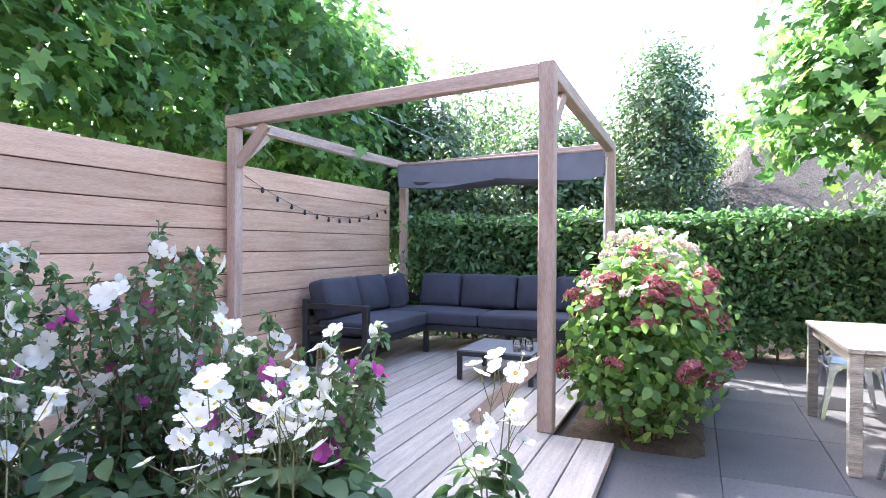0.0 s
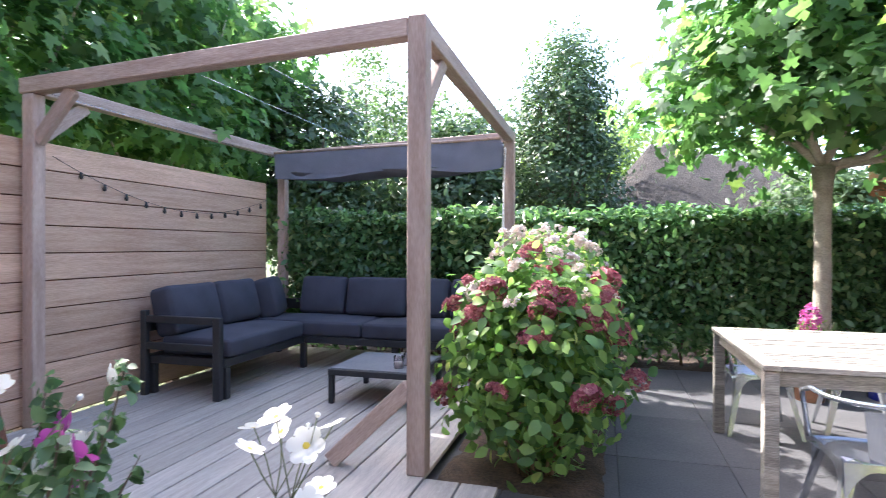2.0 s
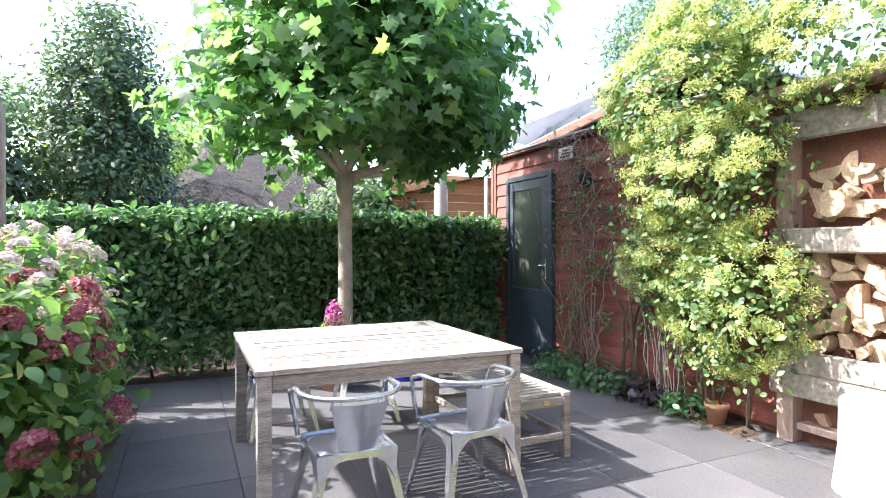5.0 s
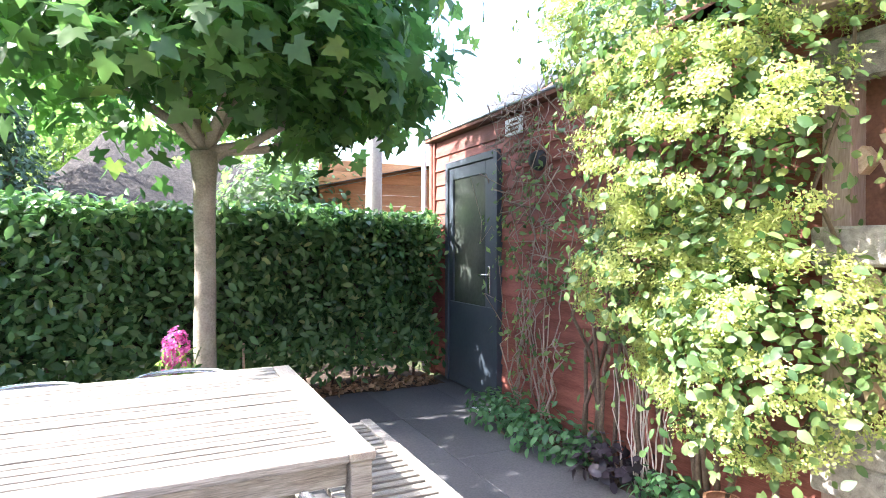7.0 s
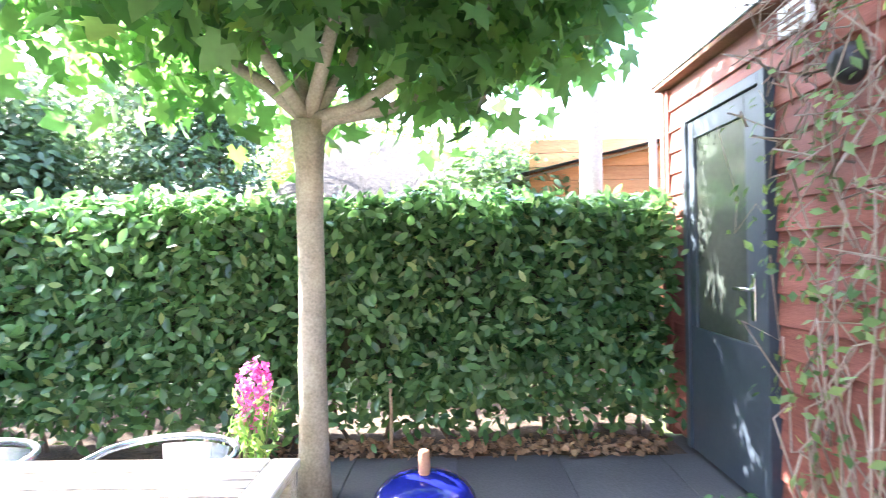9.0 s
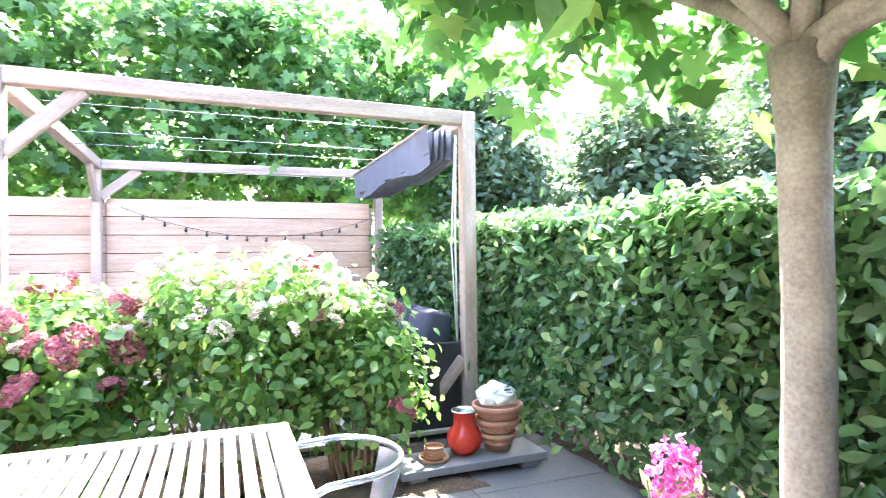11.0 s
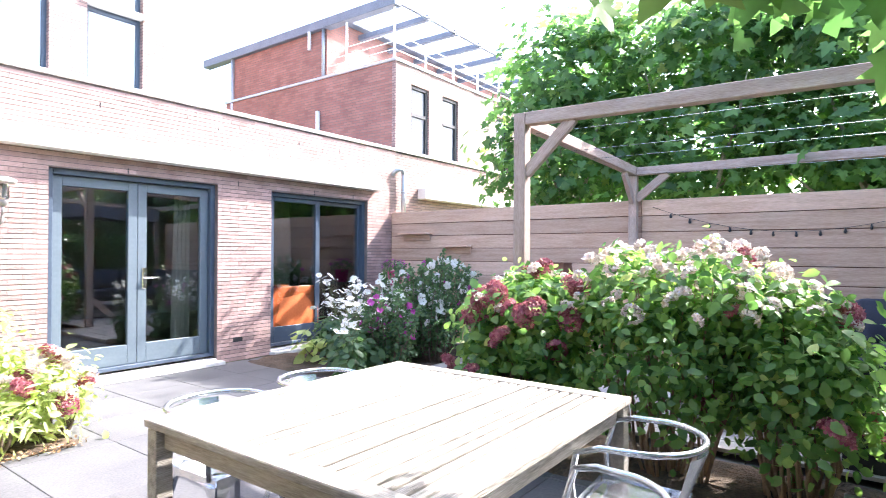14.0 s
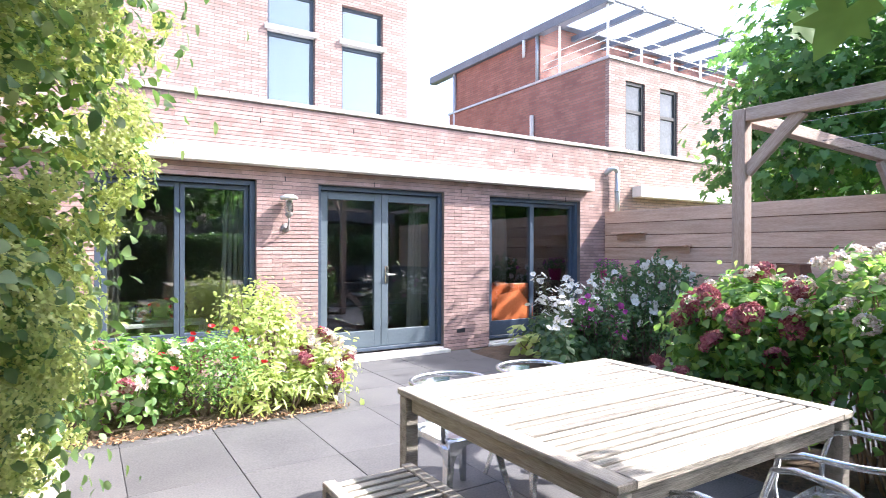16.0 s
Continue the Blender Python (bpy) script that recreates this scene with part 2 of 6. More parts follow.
L_hydr = leaf_mat("hydrangea_leaf", (0.06, 0.145, 0.045), (0.22, 0.35, 0.10), (0.45, 0.50, 0.17), 0.42, 0.48)
L_climb = leaf_mat("climber_leaf", (0.056, 0.125, 0.0438), (0.179, 0.26, 0.09), (0.302, 0.35, 0.125), 0.5, 0.35)
L_yellow = leaf_mat("yellow_green_floret", (0.30, 0.36, 0.12), (0.52, 0.55, 0.25), None, 0.6, 0.35, (1, 1, .7))
L_varieg = leaf_mat("yellow_green_leaf", (0.26, 0.34, 0.10), (0.50, 0.54, 0.23), (0.1, 0.2, 0.04), 0.5, 0.35)
L_cover = leaf_mat("ground_cover_leaf", (0.045, 0.13, 0.055), (0.12, 0.26, 0.11), None, 0.45, 0.3)
L_black = leaf_mat("purple_black_leaf", (0.022, 0.018, 0.026), (0.07, 0.055, 0.075), None, 0.4, 0.2)
L_dark = leaf_mat("dark_evergreen_leaf", (0.0392, 0.08, 0.04), (0.123, 0.19, 0.0938), None, 0.35, 0.3)
L_grey = leaf_mat("light_tree_leaf", (0.0672, 0.12, 0.0562), (0.146, 0.22, 0.1), None, 0.5, 0.4)
L_lime = leaf_mat("lime_tree_leaf", (0.134, 0.22, 0.0625), (0.269, 0.34, 0.112), None, 0.5, 0.45)
L_bush = leaf_mat("hibiscus_leaf", (0.042, 0.095, 0.042), (0.12, 0.20, 0.085), None, 0.5, 0.35)
L_white = leaf_mat("white_petal", (0.78, 0.78, 0.74), (0.86, 0.86, 0.83), None, 0.6, 0.4, (0.5, 0.5, 0.5))
L_purple = leaf_mat("purple_petal", (0.38, 0.05, 0.30), (0.55, 0.10, 0.40), None, 0.6, 0.35, (0.6, 0.6, 0.6))
L_pink = leaf_mat("dusky_pink_floret", (0.25, 0.05, 0.08), (0.42, 0.16, 0.17), (0.58, 0.38, 0.28), 0.7, 0.25, (0.6, 0.6, 0.6))
L_palepink = leaf_mat("faded_pink_floret", (0.58, 0.45, 0.40), (0.74, 0.68, 0.64), (0.55, 0.56, 0.72), 0.7, 0.25, (0.6, 0.6, 0.6))
L_magenta = leaf_mat("magenta_petal", (0.52, 0.04, 0.27), (0.74, 0.24, 0.52), None, 0.6, 0.3, (0.6, 0.6, 0.6))
L_redpetal = leaf_mat("red_petal", (0.55, 0.01, 0.02), (0.65, 0.03, 0.04), None, 0.6, 0.3, (0.6, 0.6, 0.6))
L_gold = mat("flower_centre", (0.55, 0.42, 0.05), (0.65, 0.5, 0.08), 20, 0.8, 0.2)

# ---- building helpers ----
RNG = np.random.default_rng(7)


def empty_thing(name, loc, label, category, group="", kind="", rz=0.0):
    ob = new(name)
    ob.matrix_basis = pose(*loc, 0, 0, rz)
    return tagged(ob, label, category, group, kind)


def link(name, me, parent=None, m=None, label="", kind=""):
    ob = new(name, me)
    if parent is not None:
        ob.parent = parent
    if m is not None:
        ob.matrix_basis = m
    return tagged(ob, label, kind=kind)


def part(name, bm, material, parent=None, label="", m=None, smooth=False):
    me = bpy.data.meshes.new(name)
    bm.normal_update()
    bm.to_mesh(me)
    bm.free()
    me.materials.append(material)
    if smooth:
        me.shade_smooth()
    return link(name, me, parent, m, label)


BOXES = {}


def box_mesh(size, material, bevel):
    key = (tuple(round(s, 4) for s in size), material.name, bevel)
    if key not in BOXES:
        bm = bmesh.new()
        bmesh.ops.create_cube(bm, size=1.0, matrix=Matrix.Diagonal((*size, 1)))
        if bevel:
            bmesh.ops.bevel(bm, geom=bm.edges[:], offset=bevel, segments=1, affect="EDGES")
        me = bpy.data.meshes.new("box")
        bm.to_mesh(me)
        bm.free()
        me.materials.append(material)
        BOXES[key] = me
    return BOXES[key]


def block(name, size, loc, material, parent=None, rot=(0, 0, 0), bevel=0.004, label="", kind=""):
    """One bevelled box, centre at loc; equal boxes share their mesh."""
    return link(name, box_mesh(size, material, bevel), parent, pose(*loc, *rot), label, kind)


def span(name, lo, hi, material, parent=None, bevel=0.004, label="", kind=""):
    size = [b - a for a, b in zip(lo, hi)]
    return block(name, size, [(a + b) / 2 for a, b in zip(lo, hi)], material, parent, (0, 0, 0), bevel, label, kind)


def beam(name, a, b, w, h, material, parent=None, bevel=0.006, label=""):
    """A square timber from a to b."""
    a, b = Vector(a), Vector(b)
    d = b - a
    q = d.to_track_quat("X", "Z").to_matrix().to_4x4()
    return link(name, box_mesh((d.length, w, h), material, bevel), parent, Matrix.Translation((a + b) / 2) @ q, label)


def tube_arrays(points, radii, sides=8, cap=True):
    pts = [Vector(p) for p in points]
    V, F = [], []
    u = None
    for i, p in enumerate(pts):
        d = (pts[min(i + 1, len(pts) - 1)] - pts[max(i - 1, 0)]).normalized()
        if u is None:
            u = d.cross(Vector((0, 0, 1))) if abs(d.z) < 0.95 else d.cross(Vector((0, 1, 0)))
        u = (u - d * u.dot(d)).normalized()
        v = d.cross(u)
        r = radii[i] if hasattr(radii, "__len__") else radii
        for k in range(sides):
            a = 2 * math.pi * k / sides
            V.append(p + (u * math.cos(a) + v * math.sin(a)) * r)
    for i in range(len(pts) - 1):
        for k in range(sides):
            k2 = (k + 1) % sides
            F.append((i * sides + k, i * sides + k2, (i + 1) * sides + k2, (i + 1) * sides + k))
    if cap:
        F.append(tuple(range(sides))[::-1])
        F.append(tuple((len(pts) - 1) * sides + k for k in range(sides)))
    return V, F


def tubes(name, lines, material, parent=None, sides=7, label="", kind="", m=None):
    """Several tapered tubes in one mesh; lines: (points, radii)."""
    V, F = [], []
    for pts, radii in lines:
        v, f = tube_arrays(pts, radii, sides)
        F += [tuple(i + len(V) for i in q) for q in f]
        V += v
    me = bpy.data.meshes.new(name)
    me.from_pydata(V, [], F)
    me.materials.append(material)
    me.shade_smooth()
    return link(name, me, parent, m, label, kind)


def lathe(name, profile, material, parent=None, sides=24, m=None, label=""):
    V, F = [], []
    for r, z in profile:
        for k in range(sides):
            a = 2 * math.pi * k / sides
            V.append((r * math.cos(a), r * math.sin(a), z))
    for i in range(len(profile) - 1):
        for k in range(sides):
            k2 = (k + 1) % sides
            F.append((i * sides + k, i * sides + k2, (i + 1) * sides + k2, (i + 1) * sides + k))
    me = bpy.data.meshes.new(name)
    me.from_pydata(V, [], F)
    me.materials.append(material)
    me.shade_smooth()
    return link(name, me, parent, m, label)


# leaf shapes: x along the leaf, y across, z up
def outline_leaf(length, width, steps, fold, droop, point=1.0):
    V, F = [(0, 0, 0)], []
    for i in range(1, steps):
        u = i / steps
        w = width * math.sin(math.pi * u ** point) ** 0.8
        z = -droop * u * u
        V += [(u * length, w / 2, z + fold * w), (u * length, -w / 2, z + fold * w), (u * length, 0, z)]
    V.append((length, 0, -droop))
    last = len(V) - 1
    F += [(0, 3, 1), (0, 2, 3)]
    for i in range(1, steps - 1):
        a, b = 1 + 3 * (i - 1), 1 + 3 * i
        F += [(a + 2, b + 2, b, a), (a + 1, b + 1, b + 2, a + 2)]
    a = 1 + 3 * (steps - 2)
    F += [(a + 2, last, a), (a + 1, last, a + 2)]
    return np.array(V, float), F


def lobed_leaf():
    angles = [180, 150, 105, 85, 62, 42, 20, 0, -20, -42, -62, -85, -105, -150]
    radius = [0.06, 0.34, 0.5, 0.32, 0.62, 0.36, 0.5, 0.75, 0.5, 0.36, 0.62, 0.32, 0.5, 0.34]
    V = [(0.28, 0, 0)]
    for a, r in zip(angles, radius):
        x, y = 0.28 + r * math.cos(radians(a)), r * math.sin(radians(a))
        V.append((x, y, -0.22 * r * r))
    F = [(0, i + 2 if i + 2 <= 14 else 1, i + 1) for i in range(14)]
    return np.array(V, float), F


def petals(n, r, w, cup):
    V, F = [], []
    for k in range(n):
        a = 2 * math.pi * k / n
        c, s = math.cos(a), math.sin(a)
        b = len(V)
        for x, y, z in ((0.05, 0, 0), (0.55, w / 2, cup * 0.4), (1, w * 0.32, cup), (1, -w * 0.32, cup), (0.55, -w / 2, cup * 0.4)):
            V.append((r * (x * c - y * s), r * (x * s + y * c), r * z))
        F.append(tuple(range(b, b + 5)))
    return np.array(V, float), F


def open_petals(n, w, cup):
    """Broad rounded petals round a centre, each a fan of five faces."""
    V, F = [], []
    for k in range(n):
        a = 2 * math.pi * k / n
        c, sn = math.cos(a), math.sin(a)
        b = len(V)
        lift = 0.04 * (k % 2)
        for x, y, z in ((0.5, 0, 0.22), (0.04, 0, 0), (0.4, 0.40, 0.30), (0.78, 0.48, 0.75), (1.0, 0.2, 0.95), (1.0, -0.2, 0.95), (0.78, -0.48, 0.75), (0.4, -0.40, 0.30)):
            V.append((x * c - y * w * sn, x * sn + y * w * c, z * cup + lift))
        F += [(b, b + 1 + i, b + 1 + (i + 1) % 7) for i in range(7)]
    return np.array(V, float), F


T_LAUREL = outline_leaf(1.0, 0.47, 4, 0.12, 0.12)
T_OVATE = outline_leaf(1.0, 0.62, 4, 0.10, 0.18, 0.8)
T_ROUND = outline_leaf(1.0, 0.85, 4, 0.06, 0.12, 0.75)
T_SMALL = outline_leaf(1.0, 0.5, 2, 0.1, 0.1)
T_NARROW = outline_leaf(1.0, 0.22, 3, 0.1, 0.3)
T_LOBED = lobed_leaf()
T_FLORET = petals(4, 1.0, 0.9, 0.15)
T_TINY = petals(2, 1.0, 0.7, 0.3)


def unit(a):
    return a / np.maximum(np.linalg.norm(a, axis=1, keepdims=True), 1e-6)


def scatter(shape, P, N, size, spin=None, droop=0.0, jitter=0.5):
    """Leaf shapes at P, facing N; returns vertices and face arrays."""
    TV, TF = shape
    P, N = np.asarray(P, float), np.asarray(N, float)
    k = len(P)
    N = unit(N + RNG.normal(0, jitter, (k, 3)))
    ref = RNG.normal(0, 1, (k, 3)) if spin is None else spin + RNG.normal(0, 0.35, (k, 3))
    ref = ref + np.array((0, 0, -droop))
    X = unit(ref - N * np.sum(ref * N, axis=1, keepdims=True))
    Y = np.cross(N, X)
    s = np.broadcast_to(size, (k,)) * RNG.uniform(0.7, 1.25, k)
    V = P[:, None, :] + s[:, None, None] * (TV[None, :, 0:1] * X[:, None, :] + TV[None, :, 1:2] * Y[:, None, :] + TV[None, :, 2:3] * N[:, None, :])
    return V.reshape(-1, 3), TF, len(TV), k


def leaf_mesh(name, scattered, material, parent=None, label="", kind="stuff", smooth=False):
    """One mesh out of one or more scatter() results."""
    allV, loops, starts = [], [], []
    base = at = 0
    for V, TF, nv, k in scattered:
        flat = np.concatenate([np.array(f) for f in TF])
        lens = np.array([len(f) for f in TF])
        offs = base + np.arange(k)[:, None] * nv
        loops.append((offs + flat[None, :]).ravel())
        st = np.concatenate(([0], np.cumsum(lens)[:-1]))
        starts.append((at + np.arange(k)[:, None] * len(flat) + st[None, :]).ravel())
        allV.append(V)
        base += len(V)
        at += k * len(flat)
    V, Lp, S = np.concatenate(allV), np.concatenate(loops), np.concatenate(starts)
    me = bpy.data.meshes.new(name)
    me.vertices.add(len(V))
    me.vertices.foreach_set("co", V.ravel())
    me.loops.add(len(Lp))
    me.loops.foreach_set("vertex_index", Lp.astype(np.int32))
    me.polygons.add(len(S))
    me.polygons.foreach_set("loop_start", S.astype(np.int32))
    me.update(calc_edges=True)
    me.validate()
    me.materials.append(material)
    return link(name, me, parent, None, label, kind)


def ball_points(k, centre, radii, shell=0.5):
    d = unit(RNG.normal(0, 1, (k, 3)))
    r = RNG.uniform(shell ** 3, 1, k) ** (1 / 3)
    return np.array(centre) + d * r[:, None] * np.array(radii), d


def clump_points(clumps, per, radius, centre, radii, shell=0.45, flat=0.7):
    """Leaves gathered in clumps over an ellipsoid; with outward normals."""
    C, D = ball_points(clumps, centre, radii, shell)
    R = RNG.normal(0, 1, (clumps, per, 3)) * np.array((1, 1, flat)) * radius * RNG.uniform(0.6, 1.3, (clumps, 1, 1))
    P = (C[:, None, :] + R).reshape(-1, 3)
    N = np.repeat(D, per, axis=0) * 0.6 + np.array((0, 0, 0.7)) + R.reshape(-1, 3) / radius * 0.3
    return P, N


def bent(a, b, n=6, wander=0.08, sag=0.0):
    a, b = np.array(a, float), np.array(b, float)
    u = np.linspace(0, 1, n)[:, None]
    p = a + (b - a) * u
    w = RNG.normal(0, wander, (n, 3)) * np.sin(np.pi * u)
    p = p + w
    p[:, 2] += sag * np.sin(np.pi * u[:, 0])
    return [tuple(q) for q in p]

# ---- the setting ----
bm = bmesh.new()
bmesh.ops.create_grid(bm, x_segments=40, y_segments=40, size=400)
for v in bm.verts:
    v.co.z = -0.06
tagged(part("ground", bm, M_grass), "flat green ground beyond the garden", "ground", kind="structure")

# bare soil under the planting
for lo, hi, nm in (((0.1, 1.95, -0.05), (3.05, 4.29, 0.03), "planting_bed"), ((3.05, 6.12, -0.05), (4.05, 9.0, 0.03), "planting_bed"),
                   ((5.55, 1.95, -0.05), (8.35, 3.88, 0.02), "planting_bed"), ((0.1, 9.75, -0.05), (8.35, 11.2, 0.03), "planting_bed"), ((8.1, 6.1, -0.05), (8.38, 8.85, 0.035), "planting_bed")):
    bm = bmesh.new()
    nx, ny = int((hi[0] - lo[0]) / 0.12) + 2, int((hi[1] - lo[1]) / 0.12) + 2
    bmesh.ops.create_grid(bm, x_segments=nx, y_segments=ny, size=0.5)
    for v in bm.verts:
        edge = min(0.5 - abs(v.co.x), 0.5 - abs(v.co.y)) > 0.01
        v.co = Vector((lo[0] + (v.co.x + 0.5) * (hi[0] - lo[0]), lo[1] + (v.co.y + 0.5) * (hi[1] - lo[1]), 0))
        v.co.z = hi[2] - 0.02 + (0.04 * noise.noise(v.co * 5) + 0.015 if edge else -0.02)
    tagged(part(nm, bm, M_soil, smooth=True), "dark crumbly soil of a planting bed", "planting bed", kind="structure")

# house, facade at y = FY
FY, FT = 1.87, 0.3
house = empty_thing("house", (4, FY, 0), "red-brown brick house with dark blue-grey frames", "house", kind="structure")


def hpart(name, lo, hi, material, parent=None, bevel=0.0, label=""):
    p = parent or house
    o = Vector(house.matrix_basis.translation)
    return span(name, [a - b for a, b in zip(lo, o)], [a - b for a, b in zip(hi, o)], material, p, bevel, label)


OPENINGS = ((0.57, 2.48, 0.10, 2.28), (3.30, 5.18, 0.10, 2.29), (5.95, 7.60, 0.40, 2.30))
x0 = -0.12
for a, b, lo, hi in OPENINGS:
    hpart("wall", (x0, FY - FT, 0), (a, FY, 3.22), M_mortar)
    hpart("wall", (a, FY - FT, hi), (b, FY, 3.22), M_mortar)
    hpart("wall", (a, FY - FT, 0), (b, FY, lo - 0.03), M_mortar if lo > 0.2 else M_concrete)
    x0 = b
hpart("wall", (x0, FY - FT, 0), (9.6, FY, 3.22), M_mortar)
hpart("parapet_cap", (-6.0, FY - FT - 0.03, 3.222), (9.6, FY + 0.03, 3.272), M_concrete, bevel=0.005)
hpart("canopy_slab", (0.38, FY + 0.001, 2.46), (9.6, FY + 0.16, 2.66), M_concrete, bevel=0.008, label="pale concrete canopy slab")
hpart("roof", (-6.0, -3.5, 3.0), (9.6, FY - FT - 0.002, 3.12), M_zinc)
# small vertical vents in the brickwork
for vx in (7.2, 5.6, 4.4, 3.0, 1.7, 0.9):
    hpart("vent", (vx, FY + 0.001, 2.30 if vx > 2.6 else 2.27), (vx + 0.012, FY + 0.006, 2.36), M_black)
    hpart("vent", (vx + 0.3, FY + 0.001, 2.98), (vx + 0.312, FY + 0.006, 3.04), M_black)
hpart("grille", (2.93, FY + 0.001, 0.25), (3.07, FY + 0.008, 0.31), M_black)
# downpipe
tubes("downpipe", [([(-4.25, 0.09, 2.86), (-4.25, 0.09, 2.0)], 0.045), ([(-4.05, -0.02, 2.80), (-4.1, 0.06, 2.88), (-4.2, 0.09, 2.90), (-4.25, 0.09, 2.82)], 0.045), ([(-4.25, 0.09, 2.52), (-4.25, 0.09, 2.48)], 0.053)], M_zinc, house)


def glazed(name, a, b, lo, hi, leaves, handle_at=None, slide=False, label=""):
    """A framed opening in the facade; leaves are panes side by side."""
    w = empty_thing(name, ((a + b) / 2, FY - 0.12, lo), label, "door" if leaves and handle_at else "window", kind="structure")
    W, H, f = b - a, hi - lo, 0.06

    def wp(nm, l, h, m, bevel=0.004):
        return span(nm, l, h, m, w, bevel)
    wp("frame", (-W / 2, -0.06, 0), (-W / 2 + f, 0.06, H), M_frame)
    wp("frame", (W / 2 - f, -0.06, 0), (W / 2, 0.06, H), M_frame)
    wp("frame", (-W / 2 + f, -0.06, H - f), (W / 2 - f, 0.06, H), M_frame)
    wp("frame", (-W / 2 + f, -0.06, 0), (W / 2 - f, 0.06, f * 0.7), M_frame)
    inner = W - 2 * f
    cuts = np.cumsum([0, *leaves]) / sum(leaves) * inner - inner / 2
    for i in range(len(leaves)):
        l, r = cuts[i], cuts[i + 1]
        s = 0.105 if handle_at else 0.055
        bot = 0.22 if (handle_at or slide) else 0.06
        y0 = 0.0 if (slide and i) else -0.03
        z0, z1 = f * 0.7 + 0.004, H - f - 0.004
        for lo_, hi_ in (((l + 0.003, y0 - 0.03, z0), (l + s, y0 + 0.03, z1)), ((r - s, y0 - 0.03, z0), (r - 0.003, y0 + 0.03, z1)),
                         ((l + s, y0 - 0.03, z0), (r - s, y0 + 0.03, z0 + bot)), ((l + s, y0 - 0.03, z1 - s), (r - s, y0 + 0.03, z1))):
            sash = wp("sash", lo_, hi_, M_door if handle_at else M_frame)
        g = wp("pane", (l + s - 0.005, y0 - 0.008, z0 + bot - 0.005), (r - s + 0.005, y0 + 0.008, z1 - s + 0.005), M_glass, 0)
        g.visible_shadow = False
        g.parent, g.matrix_basis = sash, sash.matrix_basis.inverted() @ g.matrix_basis
    if handle_at:
        tubes("handle", [([(handle_at - 0.0, 0.01, 1.02), (handle_at, 0.045, 1.02), (handle_at - 0.13, 0.05, 1.02)], 0.011)], M_chrome, w, label="chrome lever handle")
        span("handle_plate", (handle_at - 0.025, 0.001, 0.9), (handle_at + 0.025, 0.012, 1.14), M_chrome, w)
    return w


glazed("window_2", 0.57, 2.48, 0.10, 2.28, (1.05, 1), slide=True, label="dark framed sliding glass door of two panes")
glazed("door_1", 3.30, 5.18, 0.10, 2.29, (1, 1), handle_at=-0.08, label="blue-grey glazed double garden door, closed")
glazed("window_1", 5.95, 7.60, 0.40, 2.29, (1, 1), label="dark framed window of two large panes")
hpart("sill", (5.9, FY - 0.06, 0.345), (7.65, FY + 0.05, 0.398), M_concrete, bevel=0.004)
for a, b in ((0.5, 2.5), (3.25, 5.25)):
    hpart("sill", (a, FY + 0.001, 0.0), (b, FY + 0.12, 0.045), M_concrete, bevel=0.004)

# the rooms behind the glass
rooms = empty_thing("interior", (4, -1, 0), "dim living room with plastered walls and a wooden floor", "room", kind="structure")
for lo, hi, m, nm in (((-0.2, -4.2, -0.05), (9.4, FY - FT, 0.05), M_floor_in, "floor"), ((-0.3, -4.4, 0.05), (9.5, -4.2, 2.7), M_plaster, "wall"),
                      ((-0.3, -4.2, 0.05), (-0.14, FY - FT, 2.7), M_plaster, "wall"), ((9.4, -4.2, 0.05), (9.55, FY - FT, 2.7), M_plaster, "wall"),
                      ((-0.2, -4.2, 2.7), (9.4, FY - FT, 2.78), M_plaster, "ceiling")):
    span(nm, [a - b for a, b in zip(lo, (4, -1, 0))], [a - b for a, b in zip(hi, (4, -1, 0))], m, rooms, 0)


def curtain(x, y, w, h, z):
    n = 40
    V, F = [], []
    for i in range(n + 1):
        u = i / n
        for k, zz in enumerate((z, z + h)):
            V.append((x + u * w * (1.0 if k == 0 else 0.8), y + 0.035 * math.sin(u * 26) * (1 if k == 0 else 0.7), zz))
    for i in range(n):
        F.append((2 * i, 2 * i + 2, 2 * i + 3, 2 * i + 1))
    me = bpy.data.meshes.new("curtain")
    me.from_pydata(V, [], F)
    me.materials.append(M_curtain)
    me.shade_smooth()
    tagged(link("curtain", me), "pale linen curtain hanging in folds behind glass", "curtain", "curtains")


for cx, cw in ((0.66, 0.28), (3.42, 0.26), (6.0, 0.3), (7.35, 0.24)):
    curtain(cx, FY - 0.45, cw, 2.2, 0.06)


def soft_block(name, size, loc, material, parent=None, puff=0.03, bevel=0.05, rot=(0, 0, 0), label=""):
    """An upholstered cushion with rounded edges and a bulge."""
    bm = bmesh.new()
    bmesh.ops.create_cube(bm, size=1.0, matrix=Matrix.Diagonal((*size, 1)))
    bmesh.ops.bevel(bm, geom=bm.edges[:], offset=bevel, segments=3, affect="EDGES", profile=0.6)
    bmesh.ops.subdivide_edges(bm, edges=bm.edges[:], cuts=2, use_grid_fill=True)
    hx, hy, hz = size[0] / 2, size[1] / 2, size[2] / 2
    big = sorted(range(3), key=lambda i: size[i])
    for v in bm.verts:
        n = [v.co.x / hx, v.co.y / hy, v.co.z / hz]
        ax = big[0]
        f = (1 - n[big[1]] ** 2) * (1 - n[big[2]] ** 2)
        v.co[ax] += math.copysign(puff * max(f, 0), n[ax])
        v.co += Vector((noise.noise(v.co * 5), noise.noise(v.co * 5 + Vector((9, 0, 0))), noise.noise(v.co * 5 + Vector((0, 9, 0))))) * 0.006
    return part(name, bm, material, parent, label, pose(*loc, *rot), True)


